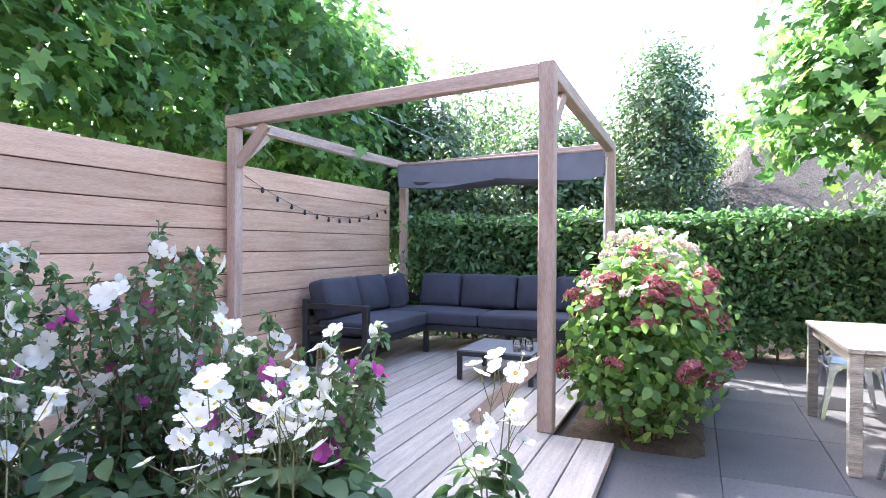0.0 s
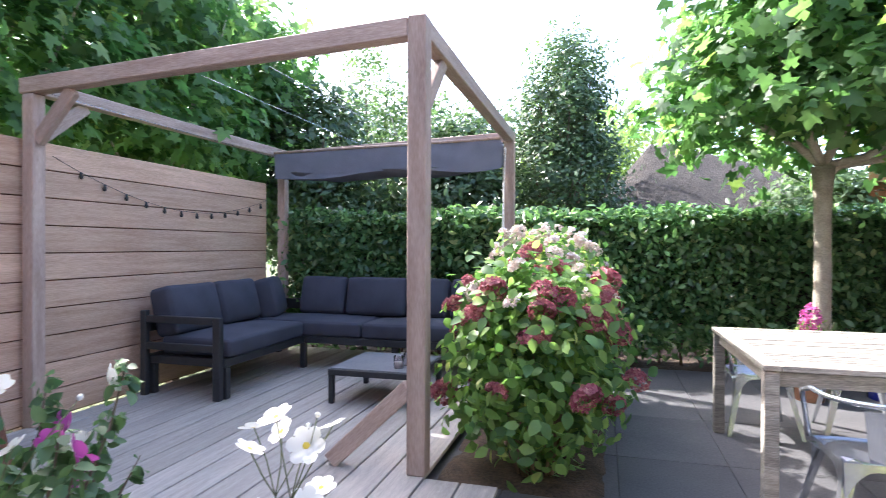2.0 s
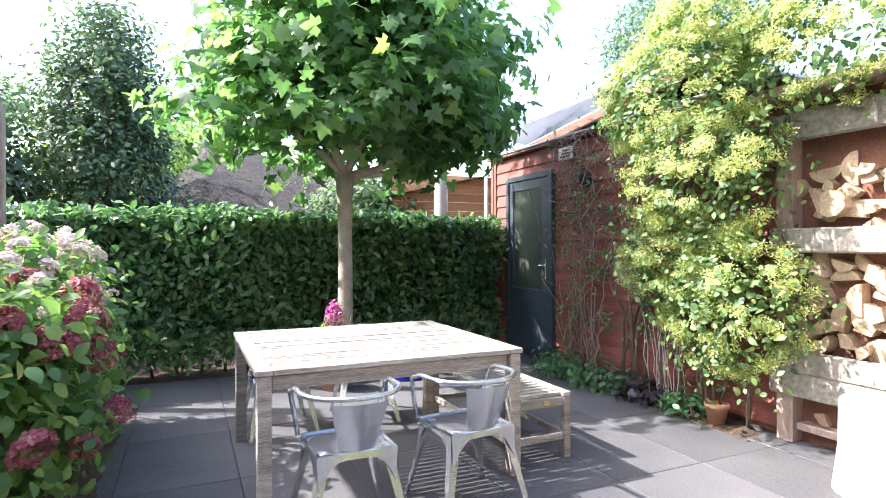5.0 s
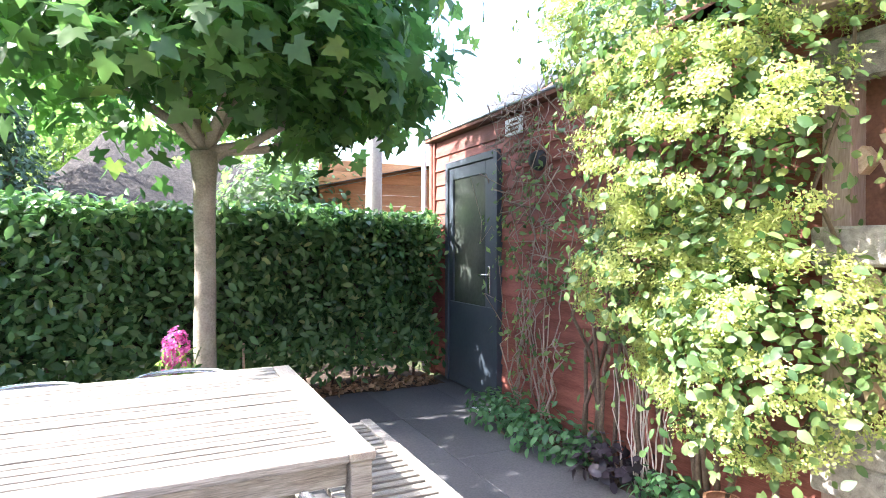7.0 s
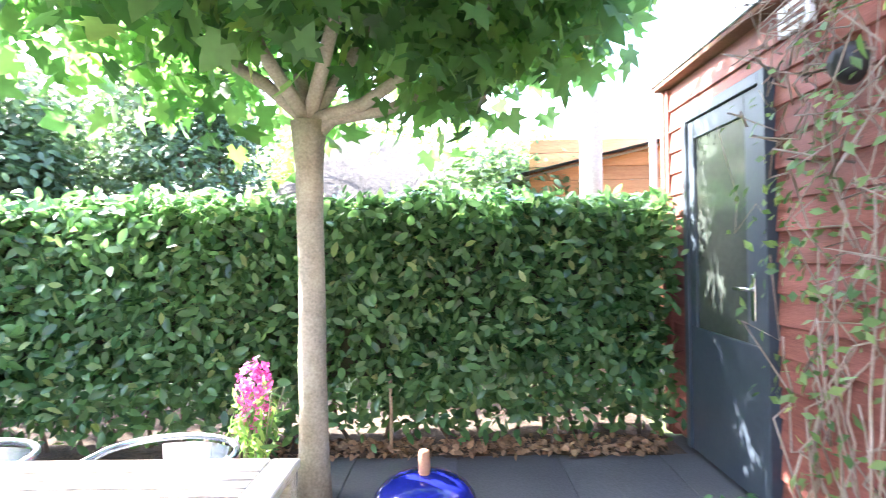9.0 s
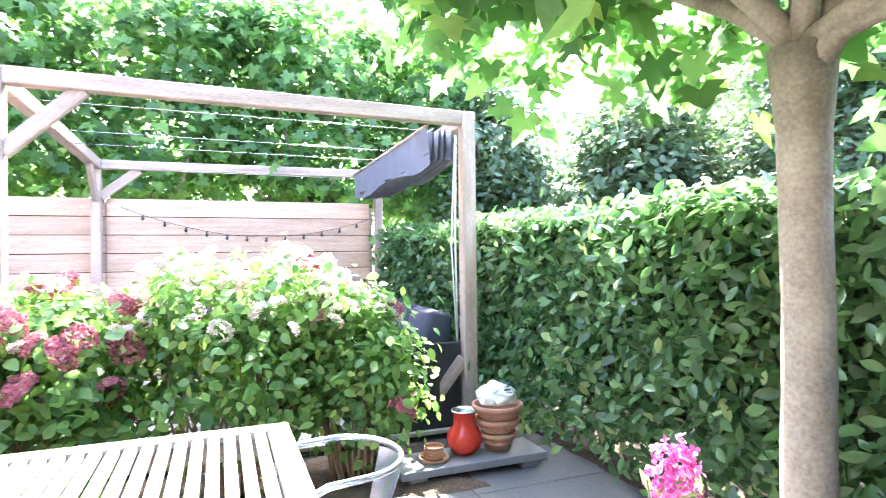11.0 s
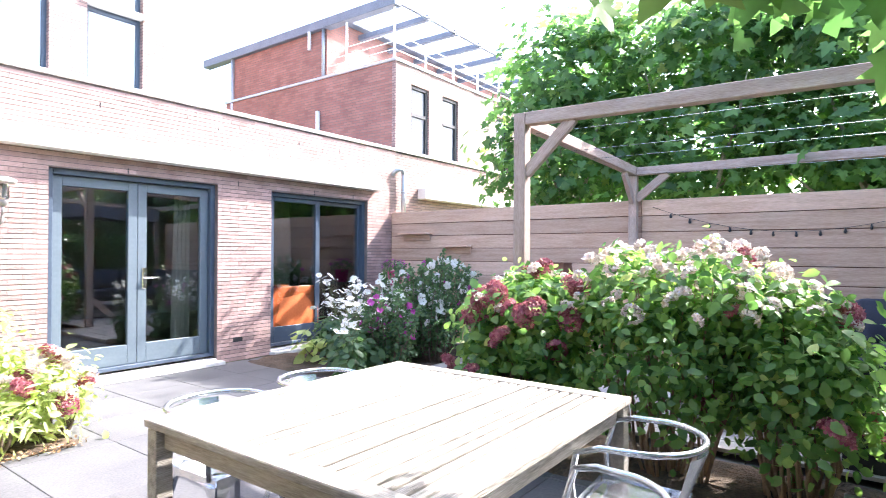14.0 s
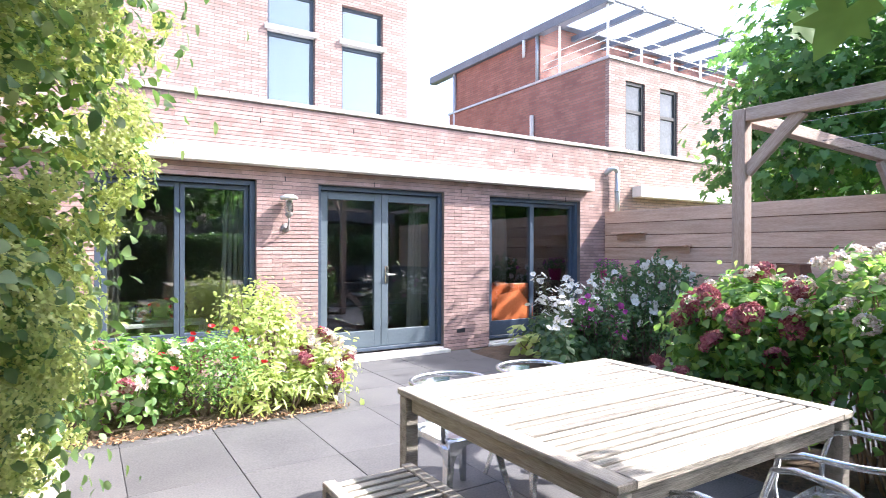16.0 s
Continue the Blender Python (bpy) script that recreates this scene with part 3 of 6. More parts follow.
sofa_in = empty_thing("armchair", (1.95, 1.2, 0.05), "orange leather armchair seen behind the glass", "armchair")
soft_block("seat", (0.9, 0.8, 0.35), (0, 0, 0.3), M_orangecloth, sofa_in)
soft_block("backrest", (0.95, 0.25, 0.8), (0, 0.42, 0.5), M_orangecloth, sofa_in)
soft_block("armrest", (0.2, 0.8, 0.5), (-0.5, 0, 0.35), M_orangecloth, sofa_in)
soft_block("armrest", (0.2, 0.8, 0.5), (0.5, 0, 0.35), M_orangecloth, sofa_in)
# low table with two glass bowls behind the window
side = empty_thing("side_table", (6.75, 1.2, 0.05), "white low side table behind the window", "table")
span("tabletop", (-0.35, -0.2, 0.5), (0.6, 0.2, 0.54), M_white, side)
for sx in (-0.32, 0.57):
    for sy in (-0.17, 0.17):
        span("leg", (sx - 0.02, sy - 0.02, 0), (sx + 0.02, sy + 0.02, 0.498), M_white, side)
for bx in (7.1, 6.72):
    bowl = empty_thing("glass_bowl", (bx, 1.22, 0.592), "round glass bowl half full of orange dried flowers", "bowl", "bowls")
    lathe("glass", [(0.02, 0), (0.09, 0.02), (0.125, 0.09), (0.11, 0.17), (0.085, 0.2), (0.09, 0.22)], M_glass, bowl)
    P, N = ball_points(60, (0, 0, 0.08), (0.085, 0.085, 0.05), 0.1)
    leaf_mesh("filling", [scatter(T_ROUND, P, N, 0.05)], M_orangecloth, bowl, kind="")

# upper storey, set back, with tall windows
UY, UX = -0.8, 2.46
hpart("upper_wall", (UX, -7.0, 3.13), (UX + 0.3, UY - 0.301, 8.6), M_brick)
ux = UX
for a, b in ((2.97, 3.79), (4.28, 5.11)):
    hpart("upper_wall", (ux, UY - 0.3, 3.13), (a, UY, 8.6), M_brick)
    hpart("upper_wall", (a, UY - 0.3, 3.13), (b, UY, 3.8), M_brick)
    hpart("upper_wall", (a, UY - 0.3, 5.85), (b, UY, 8.6), M_brick)
    ux = b
    up = empty_thing("window_upper", ((a + b) / 2, UY - 0.16, 3.8), "tall dark framed upper window with a stone transom", "window", kind="structure")
    W, H = b - a, 2.05
    for l, h in (((-W / 2, 0, 0), (-W / 2 + 0.06, 0.06, H)), ((W / 2 - 0.06, 0, 0), (W / 2, 0.06, H)), ((-W / 2 + 0.06, 0, 0), (W / 2 - 0.06, 0.06, 0.06)),
                 ((-W / 2 + 0.06, 0, H - 0.06), (W / 2 - 0.06, 0.06, H)), ((-W / 2 + 0.06, 0, 1.27), (W / 2 - 0.06, 0.06, 1.33))):
        span("frame", l, h, M_frame, up)
    span("transom", (-W / 2 - 0.05, 0.062, 1.34), (W / 2 + 0.05, 0.21, 1.42), M_concrete, up)
    for z0, z1 in ((0.06, 1.27), (1.33, H - 0.06)):
        span("pane", (-W / 2 + 0.06, 0.03, z0), (W / 2 - 0.06, 0.038, z1), M_glass, up, 0)
    # added panel behind the glass; its pale colour imitates reflected sky
    span("blind", (-W / 2 + 0.06, 0.0, 0.06), (W / 2 - 0.06, 0.01, H - 0.06), M_sky_panel, up, 0, "added pale blue-white panel painted as the sky's reflection")
hpart("upper_wall", (ux, UY - 0.3, 3.13), (9.6, UY, 8.6), M_brick)

# neighbouring house with a roof terrace
NX, NY = -0.96, 1.14
nb = empty_thing("neighbour_house", (NX, NY, 0), "red brick neighbouring house with a roof terrace and steel canopy", "house")


def npart(name, lo, hi, m, parent=None, bevel=0.0, label=""):
    o = (NX, NY, 0)
    return span(name, [a - b for a, b in zip(lo, o)], [a - b for a, b in zip(hi, o)], m, parent or nb, bevel, label)


npart("extension_wall", (-8.0, FY - FT, 0), (-0.122, FY - 0.004, 3.2), M_brick)
npart("canopy_slab", (-8.0, FY, 2.42), (-0.75, FY + 0.2, 2.62), M_concrete, bevel=0.008)
# side in darker red brick, front in paler: shade and sun put into colour
npart("wall", (-9.5, -4.6, 3.13), (NX, NY - 0.1, 5.2), M_brick_nb)
NB_WIN = ((-5.35, -4.75), (-3.09, -2.49), (-2.02, -1.43))
nx_ = -9.5
for a, b in NB_WIN:
    npart("front_wall", (nx_, NY - 0.098, 3.13), (a, NY, 5.2), M_brick)
    npart("front_wall", (a, NY - 0.098, 3.13), (b, NY, 3.42), M_brick)
    npart("front_wall", (a, NY - 0.098, 4.85), (b, NY, 5.2), M_brick)
    nx_ = b
npart("front_wall", (nx_, NY - 0.098, 3.13), (NX, NY, 5.2), M_brick)
npart("parapet_cap", (-9.5, -4.65, 5.202), (NX + 0.03, NY + 0.03, 5.26), M_zinc, bevel=0.004)
npart("upper_wall", (-9.0, -4.4, 5.262), (NX - 0.05, -0.9, 6.55), M_brick_nb)
for a, b in NB_WIN:
    for l, h in (((a, 3.42), (a + 0.07, 4.85)), ((b - 0.07, 3.42), (b, 4.85)), ((a + 0.07, 3.42), (b - 0.07, 3.49)), ((a + 0.07, 4.78), (b - 0.07, 4.85)), ((a + 0.07, 4.22), (b - 0.07, 4.29))):
        npart("window_frame", (l[0], NY - 0.094, l[1]), (h[0], NY - 0.04, h[1]), M_black, bevel=0.003)
    npart("pane", (a + 0.07, NY - 0.09, 3.49), (b - 0.07, NY - 0.075, 4.22), M_nbpane)
    npart("pane", (a + 0.07, NY - 0.09, 4.29), (b - 0.07, NY - 0.075, 4.78), M_nbpane)
# steel canopy edge and its beams
npart("eave", (NX - 0.16, -5.6, 6.3), (NX + 0.05, NY, 6.5), M_bluesteel, bevel=0.01)
npart("eave", (-9.0, -4.6, 6.56), (NX - 0.16, -0.7, 6.62), M_bluesteel, bevel=0.01)
for k in range(6):
    npart("canopy_beam", (NX - 1.1 - k * 1.0, -0.9, 6.33), (NX - 1.0 - k * 1.0, NY, 6.45), M_bluesteel, bevel=0.005)
npart("canopy_front", (-9.0, NY - 0.06, 6.36), (NX - 0.16, NY, 6.4), M_bluesteel, bevel=0.003)
for k in range(8):
    npart("baluster_post", (NX - 0.06 - k * 1.0, NY - 0.1, 5.262), (NX - 0.02 - k * 1.0, NY - 0.06, 6.3 if k == 0 else 5.78), M_white, bevel=0.003)
npart("baluster_post", (NX - 0.06, -0.3, 5.262), (NX - 0.02, -0.26, 6.3), M_white, bevel=0.003)
for z in (5.45, 5.6, 5.76):
    npart("rail", (-9.0, NY - 0.09, z), (NX - 0.02, NY - 0.07, z + 0.014), M_white, bevel=0)
    npart("rail", (NX - 0.05, -0.8, z), (NX - 0.03, NY - 0.1, z + 0.014), M_white, bevel=0)
tubes("flue", [([(0.06, -2.2, 3.13), (0.06, -2.2, 4.5)], 0.05)], M_concrete, nb)
tubes("drainpipe", [([(0.05, -2.5, 6.3), (0.05, -2.5, 5.9)], 0.04)], M_white, nb)
tubes("drainpipe", [([(-0.02, -2.12, 6.3), (-0.02, -2.12, 5.27)], 0.04)], M_zinc, nb)
tubes("drainpipe", [([(-0.02, -5.5, 6.3), (-0.02, -5.5, 3.2)], 0.05)], M_zinc, nb)

# terrace
terrace = empty_thing("pavement", (6, 6, 0), "large dark grey paving slabs of a sunny terrace", "terrace", kind="structure")
span("base", (-5.9, -4.15, -0.08), (2.5, 4.2, -0.012), M_tile, terrace, 0)
TX = [2.9, 3.47, 4.1, 4.77, 5.45, 6.12, 6.8, 7.47, 8.14, 8.75]
TY = [1.9, 2.6, 3.3, 3.98, 4.95, 5.92, 6.89, 7.86, 8.83, 9.8]
for i in range(len(TX) - 1):
    for j in range(len(TY) - 1):
        block("slab", (TX[i + 1] - TX[i] - 0.004, TY[j + 1] - TY[j] - 0.004, 0.05), ((TX[i] + TX[i + 1]) / 2 - 6, (TY[j] + TY[j + 1]) / 2 - 6, -0.025 + RNG.normal(0, 0.0008)), M_tile, terrace, bevel=0.003)
for i in range(5):
    block("slab", (0.56, 2.0, 0.05), (-5.7 + i * 0.57, -2.8 - 0.3, -0.025), M_tile, terrace, bevel=0.003)

# deck
deck = empty_thing("deck", (1.8, 7, 0), "weathered grey timber deck of long boards", "deck", kind="structure")
DW = 0.212
for k in range(25):
    x = 3.475 - DW * (k + 0.5)
    if x < 0.1:
        break
    y0, y1 = 4.3, (6.03 if x > 3.1 else 9.55)
    block("plank", (DW - 0.011, y1 - y0, 0.028), (x - 1.8, (y0 + y1) / 2 - 7, 0.056), M_deck, deck, bevel=0.003)
span("joist", (-1.68, -2.68, 0.0), (1.66, -2.6, 0.041), M_timber_x, deck)
span("joist", (-1.68, -1.1, 0.0), (1.66, -1.02, 0.041), M_timber_x, deck)
span("edge_board", (1.635, -2.6, 0.0), (1.665, -1.1, 0.041), M_timber, deck)
span("joist", (-1.68, 2.4, 0.0), (1.2, 2.5, 0.041), M_timber_x, deck)

# fence
fence = empty_thing("fence", (0, 5.6, 0), "tall fence of broad horizontal larch boards", "fence", kind="structure")
for r in range(10):
    for a, b in ((1.9, 6.2), (6.204, 9.2)):
        block("board", (0.024, b - a - 0.004, 0.198), (-0.012 + RNG.normal(0, 0.0015), (a + b) / 2 - 5.6, 0.163 + r * 0.207), M_fence_l, fence, bevel=0.003)
# added sheet that blocks light from behind and paints the board gaps dark
span("backing", (-0.036, -3.7, 0.05), (-0.0265, 3.6, 2.05), M_rust, fence, 0)
for y in (1.95, 4.1, 6.2, 7.7, 9.2):
    span("post", (-0.13, y - 5.65, 0), (-0.037, y - 5.55, 2.07), M_timber, fence)

# pergola
PZ = 0.07
perg = empty_thing("pergola", (1.55, 7.7, PZ), "square timber pergola with diagonal braces over the deck", "pergola")
PO = Vector((1.55, 7.7, PZ))
C1, C2, C3, C4 = (3.0, 6.09), (3.01, 9.27), (0.1, 6.13), (0.19, 9.27)
TOPS = {C1: 2.66, C2: 2.62, C3: 2.43, C4: 2.43}
for c, w in ((C1, 0.11), (C2, 0.11), (C3, 0.10), (C4, 0.10)):
    span("post", (c[0] - w / 2 - PO.x, c[1] - w / 2 - PO.y, 0.0005), (c[0] + w / 2 - PO.x, c[1] + w / 2 - PO.y, TOPS[c] - PO.z), M_timber, perg, 0.006)


def pbeam(nm, a, b, w=0.1, h=0.11):
    beam(nm, Vector(a) - PO, Vector(b) - PO, w, h, M_timber_x, perg)


pbeam("beam", (C1[0], C1[1] + 0.056, 2.606), (C2[0], C2[1] - 0.056, 2.566))
pbeam("beam", (C3[0], C3[1] + 0.052, 2.485), (C4[0], C4[1] + 0.07, 2.485), 0.09, 0.1)
pbeam("beam", (C1[0] - 0.056, C1[1], 2.60), (C3[0] - 0.08, C3[1] - 0.0, 2.488))
pbeam("beam", (C2[0] - 0.056, C2[1], 2.56), (C4[0] - 0.03, C4[1] + 0.122, 2.488))
for a, b in (((C1[0], C1[1] + 0.04, 2.13), (C1[0], C1[1] + 0.48, 2.56)),
             ((C3[0], C3[1] + 0.04, 2.13), (C3[0], C3[1] + 0.42, 2.44)), ((C3[0] + 0.04, C3[1], 2.1), (C3[0] + 0.36, C3[1], 2.44)),
             ((C1[0] - 0.05, C1[1] - 0.01, 0.56), (2.46, C1[1] - 0.01, 0.09)), ((C2[0], C2[1] - 0.05, 0.62), (2.93, 8.82, 0.09))):
    pbeam("brace", a, b, 0.05 if b[2] > 1 else 0.06, 0.1)
# guide wires and the gathered awning
for k, x in enumerate((0.25, 1.5, 2.0, 2.85)):
    tubes("wire", [([Vector((x, 6.14, 2.42 + 0.03 * x)) - PO, Vector((x, 9.22, 2.40 + 0.03 * x)) - PO], 0.0022)], M_steel, perg, 5)
aw = empty_thing("awning", (1.55, 9.1, 2.44), "dark blue-grey awning cloth drawn up in folds under the beam", "awning")
V, F = [], []
NS, NT = 72, 40
for i in range(NS + 1):
    u = i / NS
    for j in range(NT + 1):
        v = j / NT
        fold = math.sin(v * math.pi * 9)
        drop = 0.27 + 0.05 * math.sin(u * math.pi) + 0.02 * noise.noise(Vector((u * 8, v * 3, 0)))
        y = 0.10 - 0.24 * v + 0.015 * noise.noise(Vector((u * 6, v * 6, 4)))
        z = -drop * (0.5 + 0.5 * fold) if 0.04 < v < 0.97 else -drop * (0.75 if v > 0.9 else 0.5)
        V.append((-1.27 + 2.68 * u, y, z - 0.03 * math.sin(u * math.pi * 2) ** 2 + 0.05 * u))
for i in range(NS):
    for j in range(NT):
        a = i * (NT + 1) + j
        F.append((a, a + NT + 1, a + NT + 2, a + 1))
me = bpy.data.meshes.new("cloth")
me.from_pydata(V, [], F)
me.materials.append(M_awning)
me.shade_smooth()
link("cloth", me, aw)
V, F = [], []
for i in range(61):
    u = i / 60
    for j in range(9):
        v = j / 8
        V.append((-1.28 + 2.70 * u, -0.155 + 0.012 * noise.noise(Vector((u * 7, v * 2, 1))) + 0.02 * v, 0.05 * u - 0.29 * v * (1 + 0.1 * math.sin(u * 9)) + 0.02 * noise.noise(Vector((u * 5, 0, 3)))))
for i in range(60):
    for j in range(8):
        a = i * 9 + j
        F.append((a, a + 9, a + 10, a + 1))
me = bpy.data.meshes.new("valance")
me.from_pydata(V, [], F)
me.materials.append(M_awning)
me.shade_smooth()
link("valance", me, aw)
tubes("rod", [([(-1.28, -0.155, 0.01), (1.42, -0.155, 0.06)], 0.016)], M_timber, aw)
tubes("cord", [([(1.40, 0.1, 0.0), (1.41, 0.08, -0.8), (1.39, 0.1, -1.7)], 0.008), ([(1.43, 0.08, 0.0), (1.40, 0.05, -0.9), (1.43, 0.08, -1.75)], 0.006)], M_white, aw, 5)

# shed wall with weatherboards and a door
SX = 8.4
shed = empty_thing("shed", (SX, 8, 0), "red-stained weatherboard shed with a low pitched roof", "shed")
span("wall", (0.06, -5.4, 0), (0.16, 2.25, 2.55), M_rust, shed, 0)
span("end_wall", (0.0, 2.2, 0), (3.2, 2.32, 2.55), M_shed, shed, 0.004)
for r in range(16):
    z = 0.06 + r * 0.155
    for a, b in ((-2.0, 0.83), (1.88, 2.25)) if r < 14 else ((-2.0, 2.25),):
        block("weatherboard", (0.022, b - a - 0.003, 0.172), (0.03, (a + b) / 2, z + 0.08), M_shed, shed, (0, 6, 0), 0.003)
span("corner_trim", (-0.012, 2.252, 0), (0.05, 2.32, 2.56), M_shed, shed)
span("fascia", (-0.05, -2.0, 2.565), (0.1, 2.36, 2.60), M_rust, shed)
span("flat_roof", (-0.06, -2.0, 2.602), (1.0, 2.4, 2.625), M_zinc, shed)
bm = bmesh.new()
bm.faces.new([bm.verts.new(p) for p in ((1.08, -1.0, 2.5), (1.08, 2.95, 2.5), (1.08, 2.95, 2.92), (1.08, -1.0, 3.33))])
bmesh.ops.solidify(bm, geom=bm.faces[:], thickness=0.05)
part("gable_panel", bm, M_shed, shed)
beam("verge_board", (1.03, -0.9, 3.34), (1.03, 2.98, 2.92), 0.05, 0.11, M_rust, shed)
bm = bmesh.new()
bm.faces.new([bm.verts.new(p) for p in ((1.0, 3.0, 2.985), (1.0, -0.95, 3.415), (2.3, 0.3, 3.95), (2.0, 5.9, 3.68))])
bmesh.ops.solidify(bm, geom=bm.faces[:], thickness=0.03)
part("roof_sheet", bm, M_slateroof, shed, "grey slate pitched roof")
tubes("downpipe", [([(-0.03, 2.42, 0), (-0.03, 2.42, 2.5)], 0.028)], M_white, shed)
sd = empty_thing("door_2", (SX, 9.355, 0.03), "blue-grey shed door with a tall frosted pane, closed", "door", kind="structure")
for l, h, m, nm in (((-0.03, -0.52, 0), (0.05, -0.455, 2.25), M_sheddoor, "frame"), ((-0.03, 0.455, 0), (0.05, 0.52, 2.25), M_sheddoor, "frame"), ((-0.03, -0.455, 2.185), (0.05, 0.455, 2.25), M_sheddoor, "frame"),
                    ((-0.015, -0.45, 0.0), (0.03, 0.45, 0.82), M_sheddoor, "lower_panel"), ((-0.015, -0.45, 0.822), (0.03, -0.29, 2.18), M_sheddoor, "stile"), ((-0.015, 0.36, 0.822), (0.03, 0.45, 2.18), M_sheddoor, "stile"),
                    ((-0.015, -0.29, 2.06), (0.03, 0.36, 2.18), M_sheddoor, "rail"), ((0.0, -0.29, 0.822), (0.014, 0.36, 2.06), M_smoked, "pane"), ((0.016, -0.42, 0.1), (0.05, 0.42, 2.15), M_black, "backing")):
    span(nm, l, h, m, sd, 0.004 if nm != "pane" else 0)
tubes("handle", [([(-0.015, -0.37, 1.12), (-0.06, -0.37, 1.12), (-0.065, -0.25, 1.12)], 0.011)], M_chrome, sd, label="chrome lever handle")
span("handle_plate", (-0.027, -0.39, 0.95), (-0.016, -0.35, 1.2), M_chrome, sd)
pl = empty_thing("name_plate", (SX - 0.02, 8.55, 2.42), "small pale plate fixed high on the shed wall", "plate")
span("plate", (-0.03, -0.12, -0.07), (0.0, 0.12, 0.07), M_white, pl)
for k in range(3):
    span("lettering", (-0.034, -0.09, -0.045 + k * 0.035), (-0.031, 0.09 - 0.03 * k, -0.03 + k * 0.035), M_rust, pl, 0)
wl2 = empty_thing("wall_lamp", (SX - 0.02, 8.2, 2.09), "small dark bulkhead lamp on the shed wall", "lamp")
lathe("body", [(0.0, 0.09), (0.05, 0.08), (0.08, 0.03), (0.085, 0)], M_black, wl2, 16, pose(0, 0, 0, 0, -90, 0))

# second, orange shed further back, with a sheet roof
os_ = empty_thing("garden_shed", (9.3, 12.6, 0), "orange timber shed with a pale sheet roof", "shed")
for r in range(16):
    span("weatherboard", (-1.6 + 0.0, -0.02, 0.1 + r * 0.16), (1.4, 0.02, 0.256 + r * 0.16), M_orange, os_, 0.004)
bm = bmesh.new()
for k in range(2):
    vs = [bm.verts.new(p) for p in ((-1.9, -0.3, 2.2 - k * 0.05), (1.4, -0.3, 2.95 - k * 0.05), (1.4, 3, 2.95 - k * 0.05), (-1.9, 3, 2.2 - k * 0.05))]
    bm.faces.new(vs if k == 0 else vs[::-1])
part("roof_sheet", bm, M_zinc, os_)
span("pipe", (0.5, -0.1, 0), (0.57, -0.03, 2.75), M_white, os_)

# thatched house behind the hedge
th = empty_thing("thatched_house", (5.05, 15.6, 0), "house with a steep grey thatched roof", "house")
bm = bmesh.new()
NU, NR = 64, 12
rows_ = []
for i in range(NR + 1):
    f = i / NR
    ring = []
    for k in range(NU):
        a = 2 * math.pi * k / NU
        c, sn = math.cos(a), math.sin(a)
        hx = (5.2 if c > 0 else 1.55) * (1 - f) + (0.3 if c > 0 else 0.1)
        q = (abs(c) ** 2.4 + abs(sn) ** 2.4) ** (-1 / 2.4)
        p = Vector((hx * c * q, (2.4 * (1 - f) + 0.1) * sn * q, 1.7 + 1.75 * f))
        p += Vector((0, 0, 1)) * (0.07 * noise.noise(p * 3) + 0.05 * noise.noise(p * 9))
        ring.append(bm.verts.new(p))
    rows_.append(ring)
for r0, r1 in zip(rows_, rows_[1:]):
    for k in range(NU):
        bm.faces.new((r0[k], r0[(k + 1) % NU], r1[(k + 1) % NU], r1[k]))
bm.faces.new(rows_[-1])
part("roof", bm, M_thatch, th, smooth=True)
span("wall", (-1.2, -1.9, 0), (4.4, 1.9, 1.9), M_brick_nb, th)

# ---- planting ----
def foliage_core(name, lo, hi, material, parent=None, amp=0.08, inset=0.12):
    bm = bmesh.new()
    bmesh.ops.create_cube(bm, size=1.0)
    bmesh.ops.subdivide_edges(bm, edges=bm.edges[:], cuts=14, use_grid_fill=True)
    for v in bm.verts:
        v.co = Vector([a + inset + (c + 0.5) * (b - a - 2 * inset) for a, b, c in zip(lo, hi, v.co)])
        v.co += Vector((noise.noise(v.co * 3), noise.noise(v.co * 3 + Vector((5, 0, 0))), noise.noise(v.co * 3 + Vector((0, 5, 0))))) * amp
    return part(name, bm, material, parent, smooth=True)


# near-black colour standing in for the shade deep in the foliage
M_hedge_shade = mat("hedge_depth_shade", (0.02, 0.03, 0.012), (0.05, 0.06, 0.025), 9, 0.95, 0.6)


def hedge_y(x):
    return 9.36 + 0.075 * x


hedge = empty_thing("hedge", (4.2, 10.0, 0), "clipped dense cherry laurel hedge with glossy leaves", "hedge")
# added dark slab behind the leaves: paints the inner shade, blocks see-through
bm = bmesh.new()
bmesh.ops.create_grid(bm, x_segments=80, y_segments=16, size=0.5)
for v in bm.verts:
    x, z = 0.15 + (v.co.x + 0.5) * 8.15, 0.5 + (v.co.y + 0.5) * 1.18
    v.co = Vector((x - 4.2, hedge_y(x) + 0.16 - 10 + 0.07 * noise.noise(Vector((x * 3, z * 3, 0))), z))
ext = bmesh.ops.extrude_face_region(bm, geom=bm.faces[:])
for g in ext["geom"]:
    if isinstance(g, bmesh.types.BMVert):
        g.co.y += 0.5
part("shade_core", bm, M_hedge_shade, hedge, smooth=True)
n = 26000
x = RNG.uniform(0.1, 8.32, n)
z = 0.1 + 1.62 * RNG.uniform(0, 1, n) ** 0.85
y = hedge_y(x) + RNG.normal(0.03, 0.095, n) + 0.07 * np.sin(x * 2.3) * np.sin(z * 3 + x) + 0.05 * np.sin(x * 5.1 + z * 4)
keep_ = RNG.uniform(0, 1, n) < np.clip((z - 0.02) / 0.35, 0.15, 1)
P1 = np.stack([x, y, z], 1)[keep_]
N1 = np.tile((0, -1.0, 0.55), (len(P1), 1))
n = 12000
x = RNG.uniform(0.1, 8.32, n)
